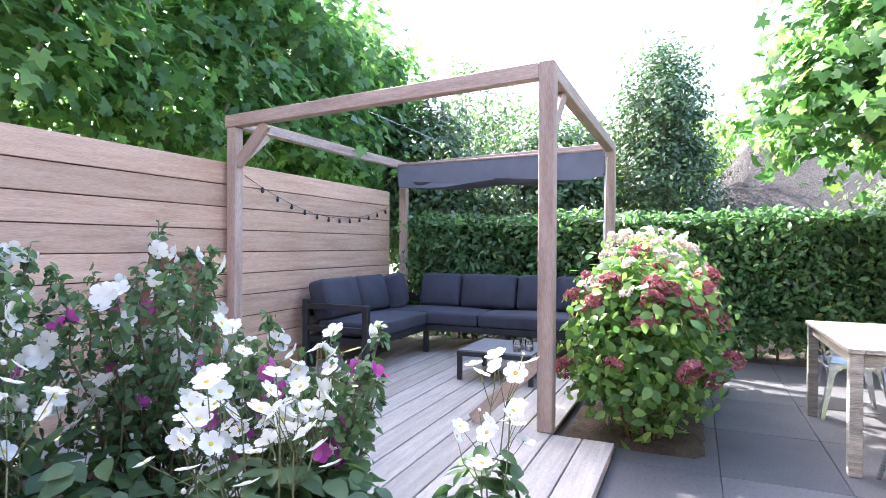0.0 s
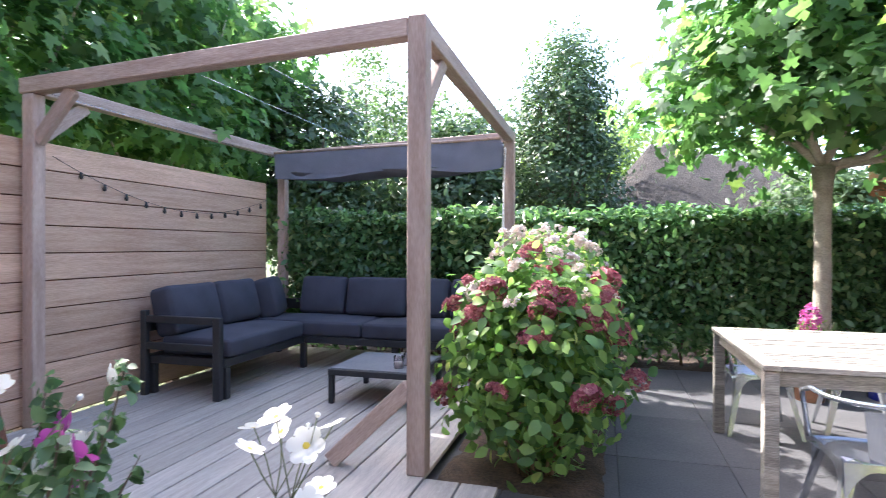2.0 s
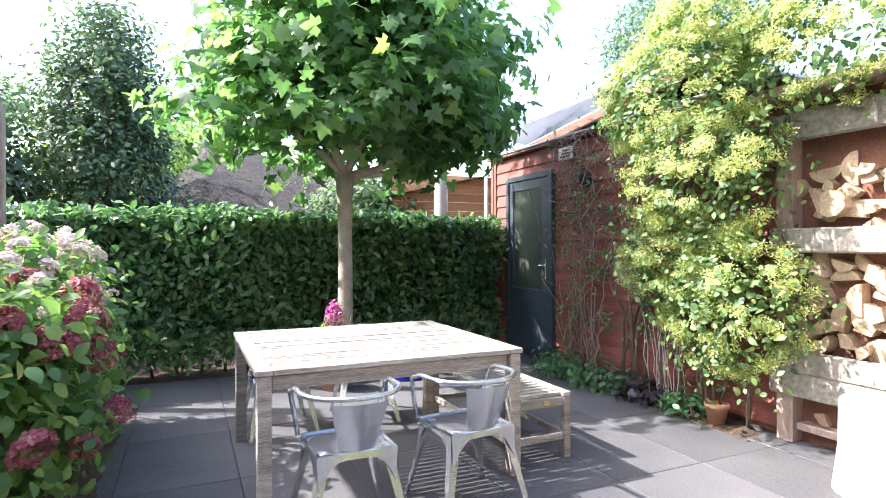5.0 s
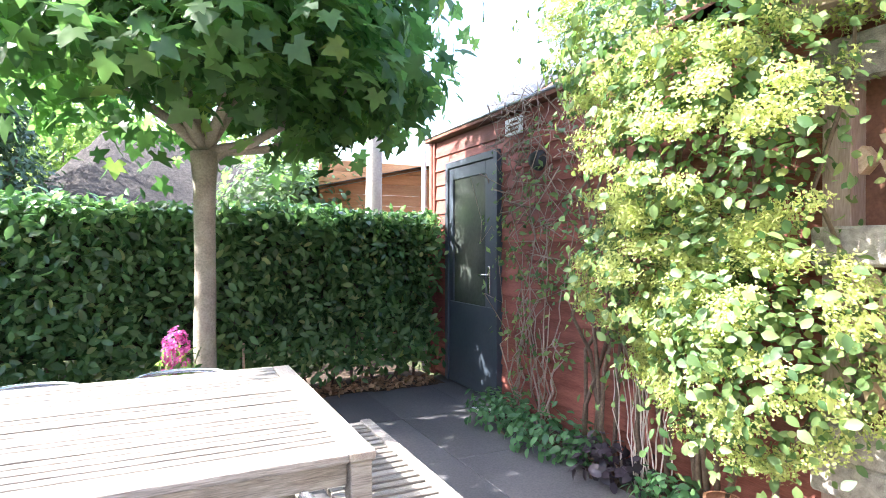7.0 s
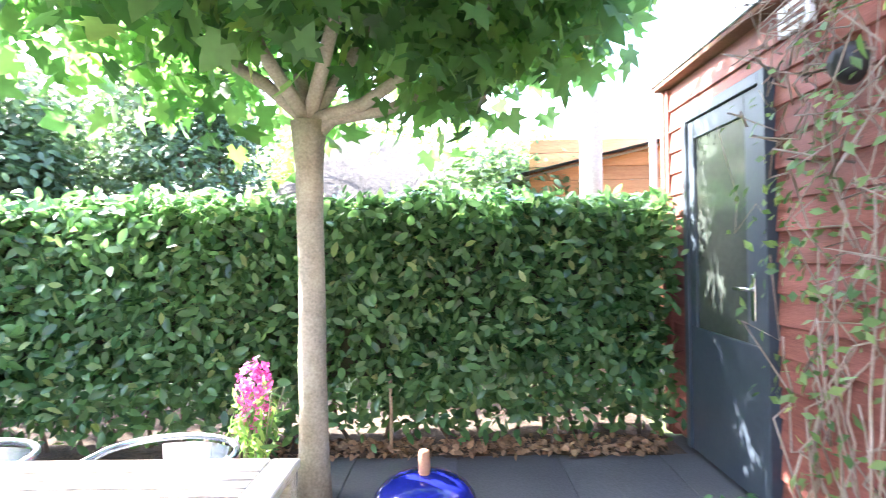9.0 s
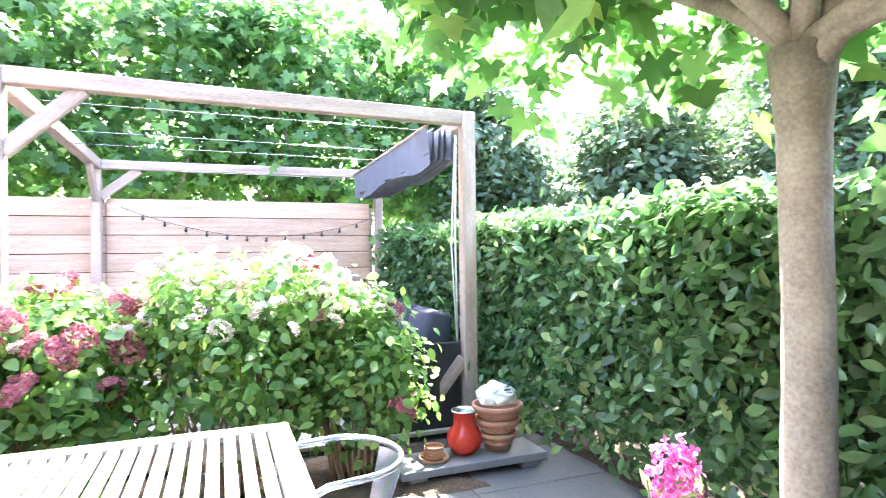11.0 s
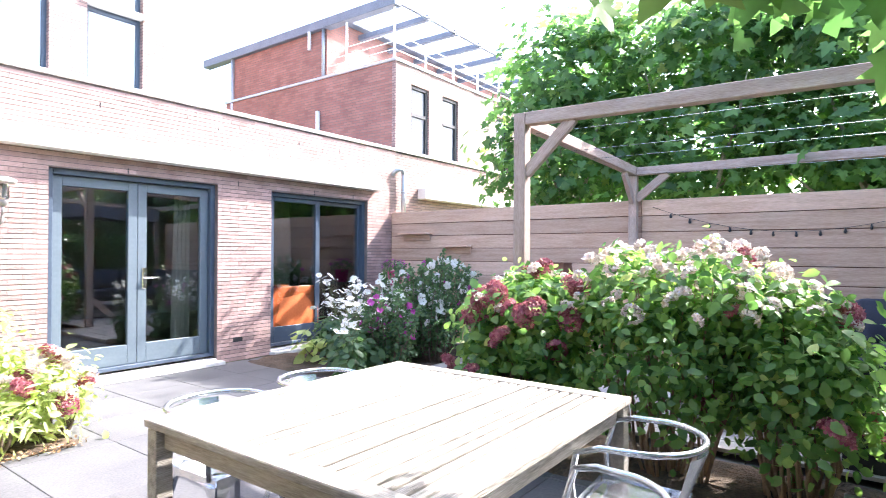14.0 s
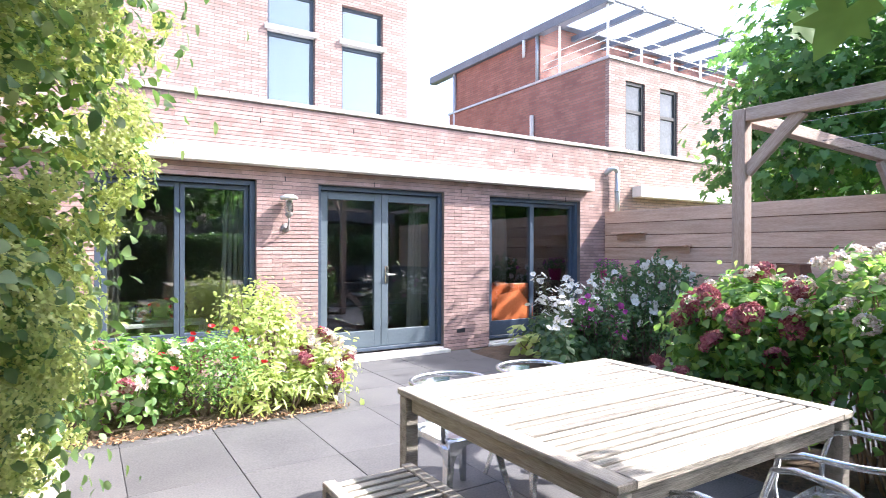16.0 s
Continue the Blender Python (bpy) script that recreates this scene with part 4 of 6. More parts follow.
P2 = np.stack([x, hedge_y(x) + RNG.uniform(-0.05, 1.0, n), 1.70 + RNG.normal(0, 0.045, n) + 0.03 * np.sin(x * 3)], 1)
N2 = np.tile((0, -0.3, 1.0), (n, 1))
off = np.array((4.2, 10.0, 0))
leaf_mesh("leaves", [scatter(T_LAUREL, P1 - off, N1, 0.098, droop=0.05, jitter=0.95), scatter(T_LAUREL, P2 - off, N2, 0.1, jitter=0.6)], L_laurel, hedge)
stems = []
for k in range(34):
    sx = 0.4 + k * 0.235
    stems.append((bent((sx - 4.2, hedge_y(sx) - 9.75, 0), (sx - 4.2 + RNG.normal(0, 0.15), hedge_y(sx) - 9.8, 0.8), 5, 0.03), [0.018, 0.016, 0.014, 0.012, 0.008]))
tubes("twig_tangle", stems, M_darkbark, hedge, 6, kind="stuff")


def tree(name, base, height, trunk_r, crown, clumps, per, clump_r, shape, size, leaf, bark, label, limbs=9, fork=None, droop=0.4, shell=0.4, category="tree", lean=(0, 0), rise=0.0):
    t = empty_thing(name, base, label, category)
    fz = fork or height * 0.4
    top = (lean[0], lean[1], height * 0.85)
    trunk = bent((0, 0, -0.02), (lean[0] * 0.4, lean[1] * 0.4, fz), 9, 0.004)
    lines = [(trunk, [trunk_r * k for k in (1.3, 1.1, 1.02, 1.0, 0.97, 0.95, 0.95, 1.0, 1.3)])]
    for k in range(limbs):
        c, r = crown[k % len(crown)]
        a = 2 * math.pi * (k / limbs) + RNG.normal(0, 0.2)
        end = (c[0] + r[0] * 0.75 * math.cos(a), c[1] + r[1] * 0.75 * math.sin(a), c[2] + r[2] * RNG.uniform(-0.6, 0.3) + rise * r[2])
        lines.append((bent(trunk[-1], end, 6, 0.03, -0.12), list(np.linspace(trunk_r * 0.55, trunk_r * 0.12, 6))))
    tubes("trunk", lines, bark, t, 10)
    sc = []
    total = sum(np.prod(r) for _, r in crown)
    for c, r in crown:
        k = max(6, int(clumps * np.prod(r) / total))
        P, N = clump_points(k, per, clump_r, c, r, shell)
        sc.append(scatter(shape, P, N, size, droop=droop, jitter=0.55))
    leaf_mesh("crown", sc, leaf, t)
    return t


# the plane tree by the table: flat spreading crown
plane = tree("plane_tree", (5.995, 9.135, 0), 4.3, 0.08, [((0.1, -0.1, 2.74), (1.8, 1.4, 0.55)), ((0.1, -0.1, 3.4), (1.65, 1.45, 0.75)), ((0.1, -0.1, 4.1), (1.3, 1.2, 0.7))],
     350, 21, 0.2, T_LOBED, 0.165, L_plane, M_bark, "young plane tree with a smooth grey trunk and broad crown", limbs=6, fork=2.12, shell=0.25, rise=0.9)
tubes("bough", [([(0.02, 0.0, 2.04), (0.14, -0.02, 2.13), (0.42, -0.05, 2.16), (0.75, -0.1, 2.26), (1.0, -0.15, 2.46)], [0.05, 0.038, 0.032, 0.027, 0.02])], M_bark, plane, 9)
# row of planes behind the fence
row = [(-1.3, 4.7), (-1.3, 6.7), (-1.2, 8.7), (-1.5, 10.7)]
for k, (tx, ty) in enumerate(row):
    tree("plane_tree", (tx, ty, 0), 5, 0.075, [((0, 0, 2.9), (0.95, 1.35, 1.05)), ((0, 0, 4.3), (0.95, 1.3, 1.0))],
         240, 20, 0.25, T_LOBED, 0.165, L_plane, M_bark, "pleached plane tree with dense leaves behind the fence", limbs=8, fork=1.9, shell=0.35)

# trees and shrubs beyond the hedge
tree("laurel_tree", (-0.5, 11.3, 0), 4, 0.1, [((0, 0, 1.9), (1.1, 0.9, 1.0)), ((0.1, 0, 3.0), (1.0, 0.8, 0.9))], 420, 26, 0.19, T_LAUREL, 0.12, L_dark, M_darkbark, "dark evergreen laurel at the fence corner", fork=0.8, shell=0.5)
tree("holly_tree", (3.35, 13.2, 0), 5, 0.11, [((0, 0, 2.4), (1.05, 1.0, 1.2)), ((0, 0, 3.6), (0.85, 0.8, 1.1)), ((0.05, 0, 4.35), (0.68, 0.62, 0.75))], 600, 32, 0.17, T_SMALL, 0.10, L_dark, M_darkbark, "dark dense conical holly tree", fork=1.0, shell=0.6)
tree("poplar_tree", (3.4, 14.6, 0), 6, 0.09, [((0, 0, 4.2), (0.55, 0.5, 1.2))], 40, 16, 0.2, T_SMALL, 0.09, L_grey, M_darkbark, "slender tree with light green leaves", fork=2.2)
tree("laurel_tree", (1.4, 12.2, 0), 4, 0.1, [((0, 0, 2.0), (1.3, 0.8, 1.0)), ((0.3, 0, 2.9), (0.9, 0.7, 0.6))], 420, 26, 0.2, T_LAUREL, 0.12, L_dark, M_darkbark, "dark evergreen laurel beyond the hedge", fork=0.8, shell=0.5)
tree("birch_tree", (0.6, 13.6, 0), 5, 0.08, [((0, 0, 3.6), (1.1, 0.8, 1.1)), ((1.2, 0.3, 3.3), (0.8, 0.6, 0.9))], 170, 22, 0.22, T_SMALL, 0.11, L_grey, M_palebark, "airy tree with small grey-green leaves", fork=2.0)
tree("birch_tree", (-0.6, 14.0, 0), 5.5, 0.08, [((0, 0, 3.4), (0.9, 0.6, 1.1)), ((-0.1, 0, 4.7), (0.6, 0.5, 0.9))], 150, 22, 0.2, T_SMALL, 0.11, L_grey, M_darkbark, "airy tree with small green leaves beyond the hedge", fork=2.0)
tree("lime_tree", (4.0, 16.9, 0), 4, 0.1, [((-0.3, 0, 2.2), (0.75, 0.7, 1.0)), ((0.1, 0.3, 3.4), (1.1, 0.9, 0.9))], 260, 24, 0.2, T_SMALL, 0.11, L_lime, M_darkbark, "pale lime-green tree by the thatched roof", fork=1.5)
tree("elder_bush", (7.3, 12.8, 0), 3, 0.06, [((0, 0, 1.9), (0.95, 0.6, 0.75))], 200, 22, 0.17, T_OVATE, 0.10, L_grey, M_darkbark, "loose green shrub beyond the hedge", fork=0.6, category="shrub")
tree("far_tree", (7.5, 24, 0), 7, 0.2, [((0, 0, 3.4), (3.5, 2, 2.2)), ((-4.5, 0, 4), (3, 2, 2.4))], 300, 26, 0.5, T_SMALL, 0.26, L_lime, M_darkbark, "pale leafy tree in the far distance", fork=2.5)
tree("far_tree", (-4, 22, 0), 7, 0.2, [((0, 0, 3.4), (4.0, 2, 2.4))], 240, 26, 0.5, T_SMALL, 0.26, L_grey, M_darkbark, "pale leafy tree in the far distance", fork=2.5)
tree("conifer", (12.7, 11.0, 0), 6, 0.14, [((0, 0, 3.6), (1.5, 1.3, 1.1)), ((0, 0, 5.0), (1.4, 1.2, 1.1))], 700, 34, 0.2, T_NARROW, 0.12, L_dark, M_darkbark, "dark green conifer behind the shed", fork=1.6, shell=0.5)
pole = tree("bare_trunk_tree", (8.15, 11.5, 0), 6, 0.11, [((0.0, 0, 5.6), (0.9, 0.9, 0.5))], 20, 12, 0.22, T_SMALL, 0.1, L_grey, M_palebark, "tall pale tree trunk beyond the hedge", fork=5.0, limbs=5)


def shrub(name, base, blobs, clumps, per, clump_r, shape, size, leaf, label, stems=9, stem_mat=None, droop=0.5, shell=0.55, category="shrub", jitter=0.5, bare=0.0, stem_r=1.0):
    s = empty_thing(name, base, label, category)
    lines = []
    for k in range(stems):
        c, r = blobs[k % len(blobs)]
        a = 2 * math.pi * k / stems + RNG.normal(0, 0.3)
        lines.append((bent((0.12 * math.cos(a) + c[0] * 0.5, 0.12 * math.sin(a) + c[1] * 0.5, -0.01), (c[0] + r[0] * 0.6 * math.cos(a), c[1] + r[1] * 0.6 * math.sin(a), c[2] + r[2] * 0.4), 5, 0.03), [stem_r * q for q in (0.012, 0.011, 0.009, 0.007, 0.004)]))
    tubes("twig_tangle", lines, stem_mat or M_darkbark, s, 6, kind="stuff")
    sc = []
    total = sum(np.prod(r) for _, r in blobs)
    for c, r in blobs:
        P, N = clump_points(max(5, int(clumps * np.prod(r) / total)), per, clump_r, c, r, shell)
        ok = (P[:, 2] > 0.03) & (RNG.uniform(0, 1, len(P)) < np.clip((P[:, 2] - bare) / 0.55, 0.35 if bare == 0 else 0.06, 1))
        sc.append(scatter(shape, P[ok], N[ok], size, droop=droop, jitter=jitter))
    leaf_mesh("leaves", sc, leaf, s)
    return s


def flower_mesh(name, petal_shape, size, petal, centre=None):
    """One open flower as a mesh with an optional centre button."""
    P, N = np.zeros((1, 3)), np.array([[0, 0, 1.0]])
    V, F = petal_shape
    me = bpy.data.meshes.new(name)
    VV = [tuple(v * size) for v in V]
    FF = [tuple(f) for f in F]
    nf = len(FF)
    if centre:
        b = len(VV)
        for k in range(8):
            a = 2 * math.pi * k / 8
            VV.append((0.2 * size * math.cos(a), 0.2 * size * math.sin(a), 0.05 * size))
        VV.append((0, 0, 0.18 * size))
        FF += [(b + k, b + (k + 1) % 8, b + 8) for k in range(8)]
    me.from_pydata(VV, [], FF)
    me.materials.append(petal)
    if centre:
        me.materials.append(centre)
        for p in me.polygons[nf:]:
            p.material_index = 1
    me.shade_smooth()
    return me


def bloom_mesh(radius, material, count=70, fl=0.03, flat=0.75):
    """A mophead of many florets."""
    d = unit(RNG.normal(0, 1, (count, 3)))
    d[:, 2] = np.abs(d[:, 2]) * 1.0 - 0.25
    sc = scatter(T_FLORET, d * radius * np.array((1, 1, flat)), d, fl, jitter=0.35)
    ob = leaf_mesh("bloom", [sc], material)
    me = ob.data
    bpy.data.objects.remove(ob)
    return me


def put_flowers(parent, mesh_, pts, name="flower", tilt=0.6, up=0.8, scale=(0.8, 1.2)):
    for p in pts:
        d = Vector((RNG.normal(0, tilt), RNG.normal(0, tilt), up)).normalized()
        q = d.to_track_quat("Z", "Y").to_matrix().to_4x4()
        s = RNG.uniform(*scale)
        link(name, mesh_, parent, Matrix.Translation(p) @ q @ Matrix.Diagonal((s, s, s, 1)))


# hydrangea border along the deck
B_PINK = [bloom_mesh(0.08, L_pink, 95, 0.02) for _ in range(2)]
B_PALE = [bloom_mesh(0.065, L_palepink, 42, 0.02) for _ in range(2)]


def surface_points(blobs, k, zmin):
    """Points spread evenly over the outside of a bush, above zmin."""
    out, i = [], int(RNG.integers(1000))
    while len(out) < k:
        c, r = blobs[i % len(blobs)]
        h = 1 - 2 * ((i * 0.7548776662) % 1.0)
        a = 2 * math.pi * ((i * 0.5698402910) % 1.0)
        q = math.sqrt(max(0.0, 1 - h * h))
        d = np.array((q * math.cos(a), q * math.sin(a), h)) + RNG.normal(0, 0.06, 3)
        p = np.array(c) + d * np.array(r) * 1.12
        inside = any(o is not c and np.sum(((p - np.array(o)) / np.array(w)) ** 2) < 1.0 for o, w in blobs)
        if p[2] > zmin and not inside:
            out.append(tuple(p))
        i += 1
    return out


for k, (hx, hy, blobs, label, pinks, pales) in enumerate((
        (3.62, 6.45, [((0, 0, 0.57), (0.49, 0.48, 0.56)), ((0.0, 0.05, 0.92), (0.42, 0.42, 0.34))], "rounded hydrangea bush with dusky pink mophead blooms", 38, 12),
        (3.60, 7.45, [((0, 0, 0.66), (0.45, 0.6, 0.52)), ((0.0, -0.22, 1.08), (0.36, 0.3, 0.37)), ((0.03, 0.34, 1.08), (0.36, 0.28, 0.36))], "tall leafy hydrangea bush with faded pale blooms", 3, 62),
        (3.60, 8.22, [((0, 0, 0.55), (0.36, 0.42, 0.5)), ((0.0, -0.1, 0.92), (0.28, 0.36, 0.32))], "loose hydrangea bush with a few dark pink blooms", 9, 22))):
    s = shrub("hydrangea", (hx, hy, 0.02), blobs, 300, (19, 20, 20)[k], 0.09, T_OVATE, (0.082, 0.074, 0.074)[k], L_hydr, label, stems=34, stem_mat=M_cane, shell=0.55, jitter=0.75, bare=(0.0, 0.2, 0.2)[k], stem_r=0.85)
    put_flowers(s, B_PINK[k % 2], surface_points(blobs, pinks, 0.4), "bloom", scale=(0.75, 1.1))
    put_flowers(s, B_PALE[k % 2], surface_points(blobs, pales, 1.02), "bloom", scale=(0.5, 1.0))

# white and purple rose-of-Sharon bushes by the fence
F_WHITE = flower_mesh("white_flower", open_petals(5, 0.92, 0.42), 0.05, L_white)
F_PURP = flower_mesh("purple_flower", open_petals(5, 0.92, 0.6), 0.04, L_purple)
F_BUD = lathe("bud", [(0.0, -0.009), (0.007, -0.004), (0.008, 0.002), (0.004, 0.009), (0.0, 0.010)], L_white, None, 8)
bud_mesh = F_BUD.data
bpy.data.objects.remove(F_BUD)
F_BUD = bud_mesh
F_ANEM = flower_mesh("anemone_flower", open_petals(6, 0.8, 0.2), 0.04, L_white, L_gold)


def hibiscus(base, wands, spread, height, whites, purples, label):
    """Upright leafy wands from one base, flowers along their upper half."""
    h = empty_thing("hibiscus", base, label, "shrub")
    lines, LP, LN, tips = [], [], [], []
    for k in range(wands):
        a, q = 2.39996 * k + RNG.normal(0, 0.2), spread * math.sqrt((k + 0.5) / wands)
        top = np.array((q * math.cos(a), q * math.sin(a), height * RNG.uniform(0.66, 1.0) * (1 - 0.16 * q / spread)))
        pts = bent((top[0] * 0.25, top[1] * 0.25, -0.01), top, 7, 0.025)
        lines.append((pts, [0.009, 0.008, 0.007, 0.006, 0.005, 0.004, 0.002]))
        P = np.array(pts)
        for _ in range(int(115 * top[2])):
            u = RNG.uniform(0.12, 1.0) ** 0.8 * 5.999
            c = P[int(u)] + (P[int(u) + 1] - P[int(u)]) * (u % 1)
            d = RNG.normal(0, 1, 3) * (1, 1, 0.4)
            d /= np.linalg.norm(d)
            reach = RNG.uniform(0.01, 0.13) * (1.25 - u / 6)
            LP.append(c + d * reach)
            LN.append(d * 0.7 + (0, 0, 0.6))
            if u > 3.2:
                tips.append(tuple(c + d * (reach + 0.035)))
    tubes("twig_tangle", lines, M_darkbark, h, 6, kind="stuff")
    leaf_mesh("leaves", [scatter(T_OVATE, np.array(LP), np.array(LN), 0.05, droop=0.3, jitter=0.5)], L_bush, h)
    pick = RNG.permutation(len(tips))
    put_flowers(h, F_WHITE, [tips[q] for q in pick[:whites]], tilt=0.9, up=0.35)
    put_flowers(h, F_PURP, [tips[q] for q in pick[whites:whites + purples]], tilt=0.9, up=0.35)


hibiscus((1.6, 4.06, 0.02), 24, 0.45, 1.55, 58, 8, "tall airy white-flowering hibiscus bush")
hibiscus((2.46, 4.1, 0.02), 26, 0.42, 1.15, 16, 36, "hibiscus bush with white and purple flowers")
hibiscus((0.75, 3.55, 0.02), 34, 0.6, 1.55, 92, 9, "white-flowering hibiscus bush against the fence")
hibiscus((1.35, 3.3, 0.02), 22, 0.45, 1.42, 58, 6, "white-flowering hibiscus bush in the planting bed")


def anemones(base, count, spread, height, label):
    s = empty_thing("anemone", base, label, "flower")
    lines, heads, buds = [], [], []
    for k in range(count):
        a, r = RNG.uniform(0, 6.28), RNG.uniform(0, 1) ** 0.7 * spread
        hx, hy, hz = r * math.cos(a), r * math.sin(a), height * RNG.uniform(0.62, 1.08)
        fork = (hx * 0.8, hy * 0.8, hz * 0.8)
        lines.append((bent((hx * 0.35, hy * 0.35, 0), fork, 5, 0.02), [0.004, 0.004, 0.003, 0.003, 0.0025]))
        for j in range(3):
            e = (hx + RNG.normal(0, 0.05), hy + RNG.normal(0, 0.05), hz + RNG.normal(0, 0.04))
            lines.append((bent(fork, e, 3, 0.005), 0.0018))
            heads.append(e)
        e = (hx + RNG.normal(0, 0.07), hy + RNG.normal(0, 0.07), hz + RNG.normal(0.02, 0.04))
        lines.append((bent(fork, e, 3, 0.005), 0.0015))
        buds.append(e)
    tubes("twig_tangle", lines, M_stem, s, 5, kind="stuff")
    put_flowers(s, F_ANEM, heads, tilt=0.5, up=0.7)
    put_flowers(s, F_BUD, buds, "bud")
    P, N = ball_points(count * 26, (0, 0, 0.3), (spread * 1.25, spread * 1.25, 0.33), 0.2)
    ok = P[:, 2] > 0.02
    leaf_mesh("leaves", [scatter(T_OVATE, P[ok], N[ok] + (0, 0, 0.8), 0.11)], L_bush, s)
    return s


anemones((2.6, 3.75, 0.0), 27, 0.36, 0.96, "clump of white anemones with yellow centres")
anemones((2.1, 2.88, 0.0), 22, 0.33, 1.0, "clump of white anemones with yellow centres")
anemones((1.65, 3.6, 0.0), 9, 0.3, 0.95, "loose clump of white anemones with yellow centres")
anemones((3.22, 4.2, 0.0), 6, 0.14, 0.88, "few white anemones nodding over the deck")
s = shrub("hosta", (2.3, 2.75, 0.02), [((0, 0, 0.14), (0.55, 0.3, 0.16))], 22, 9, 0.12, T_OVATE, 0.17, L_varieg, "low yellow-green leafy perennial by the house", stems=4)

# border in front of the big window
for nm, loc, blobs, cl, per, shp, sz, lf, lab in (
        ("hydrangea", (7.4, 3.3, 0.02), [((0, 0, 0.34), (0.5, 0.46, 0.36))], 70, 16, T_OVATE, 0.085, L_hydr, "hydrangea with faded pink-brown blooms by the window"),
        ("rose_bush", (6.75, 3.35, 0.02), [((0, 0, 0.33), (0.45, 0.42, 0.36))], 100, 24, T_SMALL, 0.045, L_hydr, "airy green rose bush with red flowers"),
        ("variegated_shrub", (6.12, 3.05, 0.02), [((0, 0, 0.5), (0.42, 0.4, 0.5)), ((0.1, -0.1, 0.85), (0.3, 0.25, 0.28))], 110, 20, T_OVATE, 0.055, L_varieg, "bright yellow-green variegated shrub"),
        ("fern", (6.15, 3.62, 0.02), [((0, 0, 0.16), (0.5, 0.2, 0.2))], 60, 18, T_NARROW, 0.11, L_varieg, "low grassy perennial at the bed's edge"),
        ("hydrangea", (5.72, 3.5, 0.02), [((0, 0, 0.28), (0.27, 0.27, 0.28))], 40, 14, T_OVATE, 0.075, L_varieg, "small hydrangea with faded blooms at the corner of the bed")):
    s = shrub(nm, loc, blobs, int(cl * (1.3 if nm == "variegated_shrub" else 1.9)), per, 0.085, shp, sz, lf, lab, stems=10)
    if nm == "hydrangea":
        put_flowers(s, B_PALE[0], surface_points(blobs, 11, 0.3), "bloom", scale=(0.9, 1.4))
        put_flowers(s, B_PINK[0], surface_points(blobs, 5, 0.25), "bloom", scale=(0.7, 1.1))
    if nm == "rose_bush":
        put_flowers(s, flower_mesh("red_flower", petals(6, 1, 0.9, 0.6), 0.03, L_redpetal), surface_points(blobs, 12, 0.4))

# climbing hydrangea on the shed
cl = empty_thing("climbing_hydrangea", (8.3, 6.4, 0), "huge climbing hydrangea with yellow-green flower heads", "climber")
blobs = [((-0.38, 0.12, 2.5), (0.5, 0.62, 0.5)), ((-0.34, -0.05, 1.9), (0.44, 0.62, 0.5)), ((-0.24, 0.25, 1.3), (0.36, 0.5, 0.4)), ((-0.24, -0.2, 0.98), (0.33, 0.55, 0.5)), ((-0.05, -0.95, 2.7), (0.45, 0.75, 0.4)), ((0.0, -1.7, 2.75), (0.45, 0.5, 0.35)), ((-0.25, -0.2, 3.0), (0.45, 0.62, 0.35))]
sl, sf = [], []
for c, r in blobs:
    P, N = clump_points(110, 18, 0.13, c, r, 0.6)
    ok = P[:, 0] < 0.06
    sl.append(scatter(T_OVATE, P[ok], N[ok] + (-0.5, 0, 0), 0.054, droop=0.5, jitter=0.6))
    C, D = ball_points(135, c, [q * 1.08 for q in r], 0.85)
    ok = (D[:, 0] < 0.4) & (C[:, 0] < 0.02)
    C, D = C[ok], D[ok]
    P = (C[:, None, :] + unit(RNG.normal(0, 1, (len(C) * 80, 3))).reshape(len(C), 80, 3) * RNG.uniform(0.3, 1.0, (len(C), 80, 1)) * 0.1 * np.array((0.8, 1, 0.6))).reshape(-1, 3)
    sf.append(scatter(T_TINY, P, np.repeat(D, 80, axis=0) + (0, 0, 0.5), 0.0165))
leaf_mesh("leaves", sl, L_climb, cl)
leaf_mesh("flower_head", sf, L_yellow, cl, "lacy yellow-green flower heads")
lines = []
for k in range(16):
    y0 = 0.3 + RNG.uniform(-0.5, 0.9)
    lines.append((bent((-0.02, y0, 0), (-0.05, y0 + RNG.normal(0, 0.3), 2.4), 8, 0.07), list(np.linspace(0.016, 0.007, 8))))
tubes("twig_tangle", lines, M_darkbark, cl, 6, kind="stuff")
lines = []
for k in range(18):
    y0 = RNG.uniform(0.5, 0.85)
    lines.append((bent((RNG.normal(-0.1, 0.03), y0 - 0.1, 0), (RNG.normal(-0.05, 0.03), y0 + RNG.normal(0, 0.1), RNG.uniform(0.5, 0.9)), 6, 0.015), list(np.linspace(0.005, 0.003, 6))))
tubes("dry_growth", lines, M_palebark, cl, 5, "bundle of thin pale dry stems", "stuff")
# bare wisteria-like vine by the shed door
vine = empty_thing("vine", (8.33, 8.28, 0), "tangle of thin bare vine stems climbing the shed wall", "climber")
lines = []
for k in range(11):
    y0 = (-0.3, 0.12)[k % 2] + RNG.normal(0, 0.04)
    lines.append((bent((RNG.normal(-0.08, 0.03), y0, 0), (RNG.normal(-0.05, 0.03), y0 + RNG.normal(0, 0.12), RNG.uniform(0.7, 1.6)), 10, 0.035), list(np.linspace(0.008, 0.004, 10))))
for k in range(20):
    a = (RNG.normal(0.02, 0.03), RNG.uniform(-0.35, 0.4), RNG.uniform(0, 0.4) if k < 9 else RNG.uniform(1.0, 2.2))
    b = (RNG.normal(-0.06, 0.05), a[1] + RNG.normal(0, 0.35), RNG.uniform(1.2, 2.7))
    lines.append((bent(a, b, 12, 0.11), list(np.linspace(0.006, 0.002, 12))))
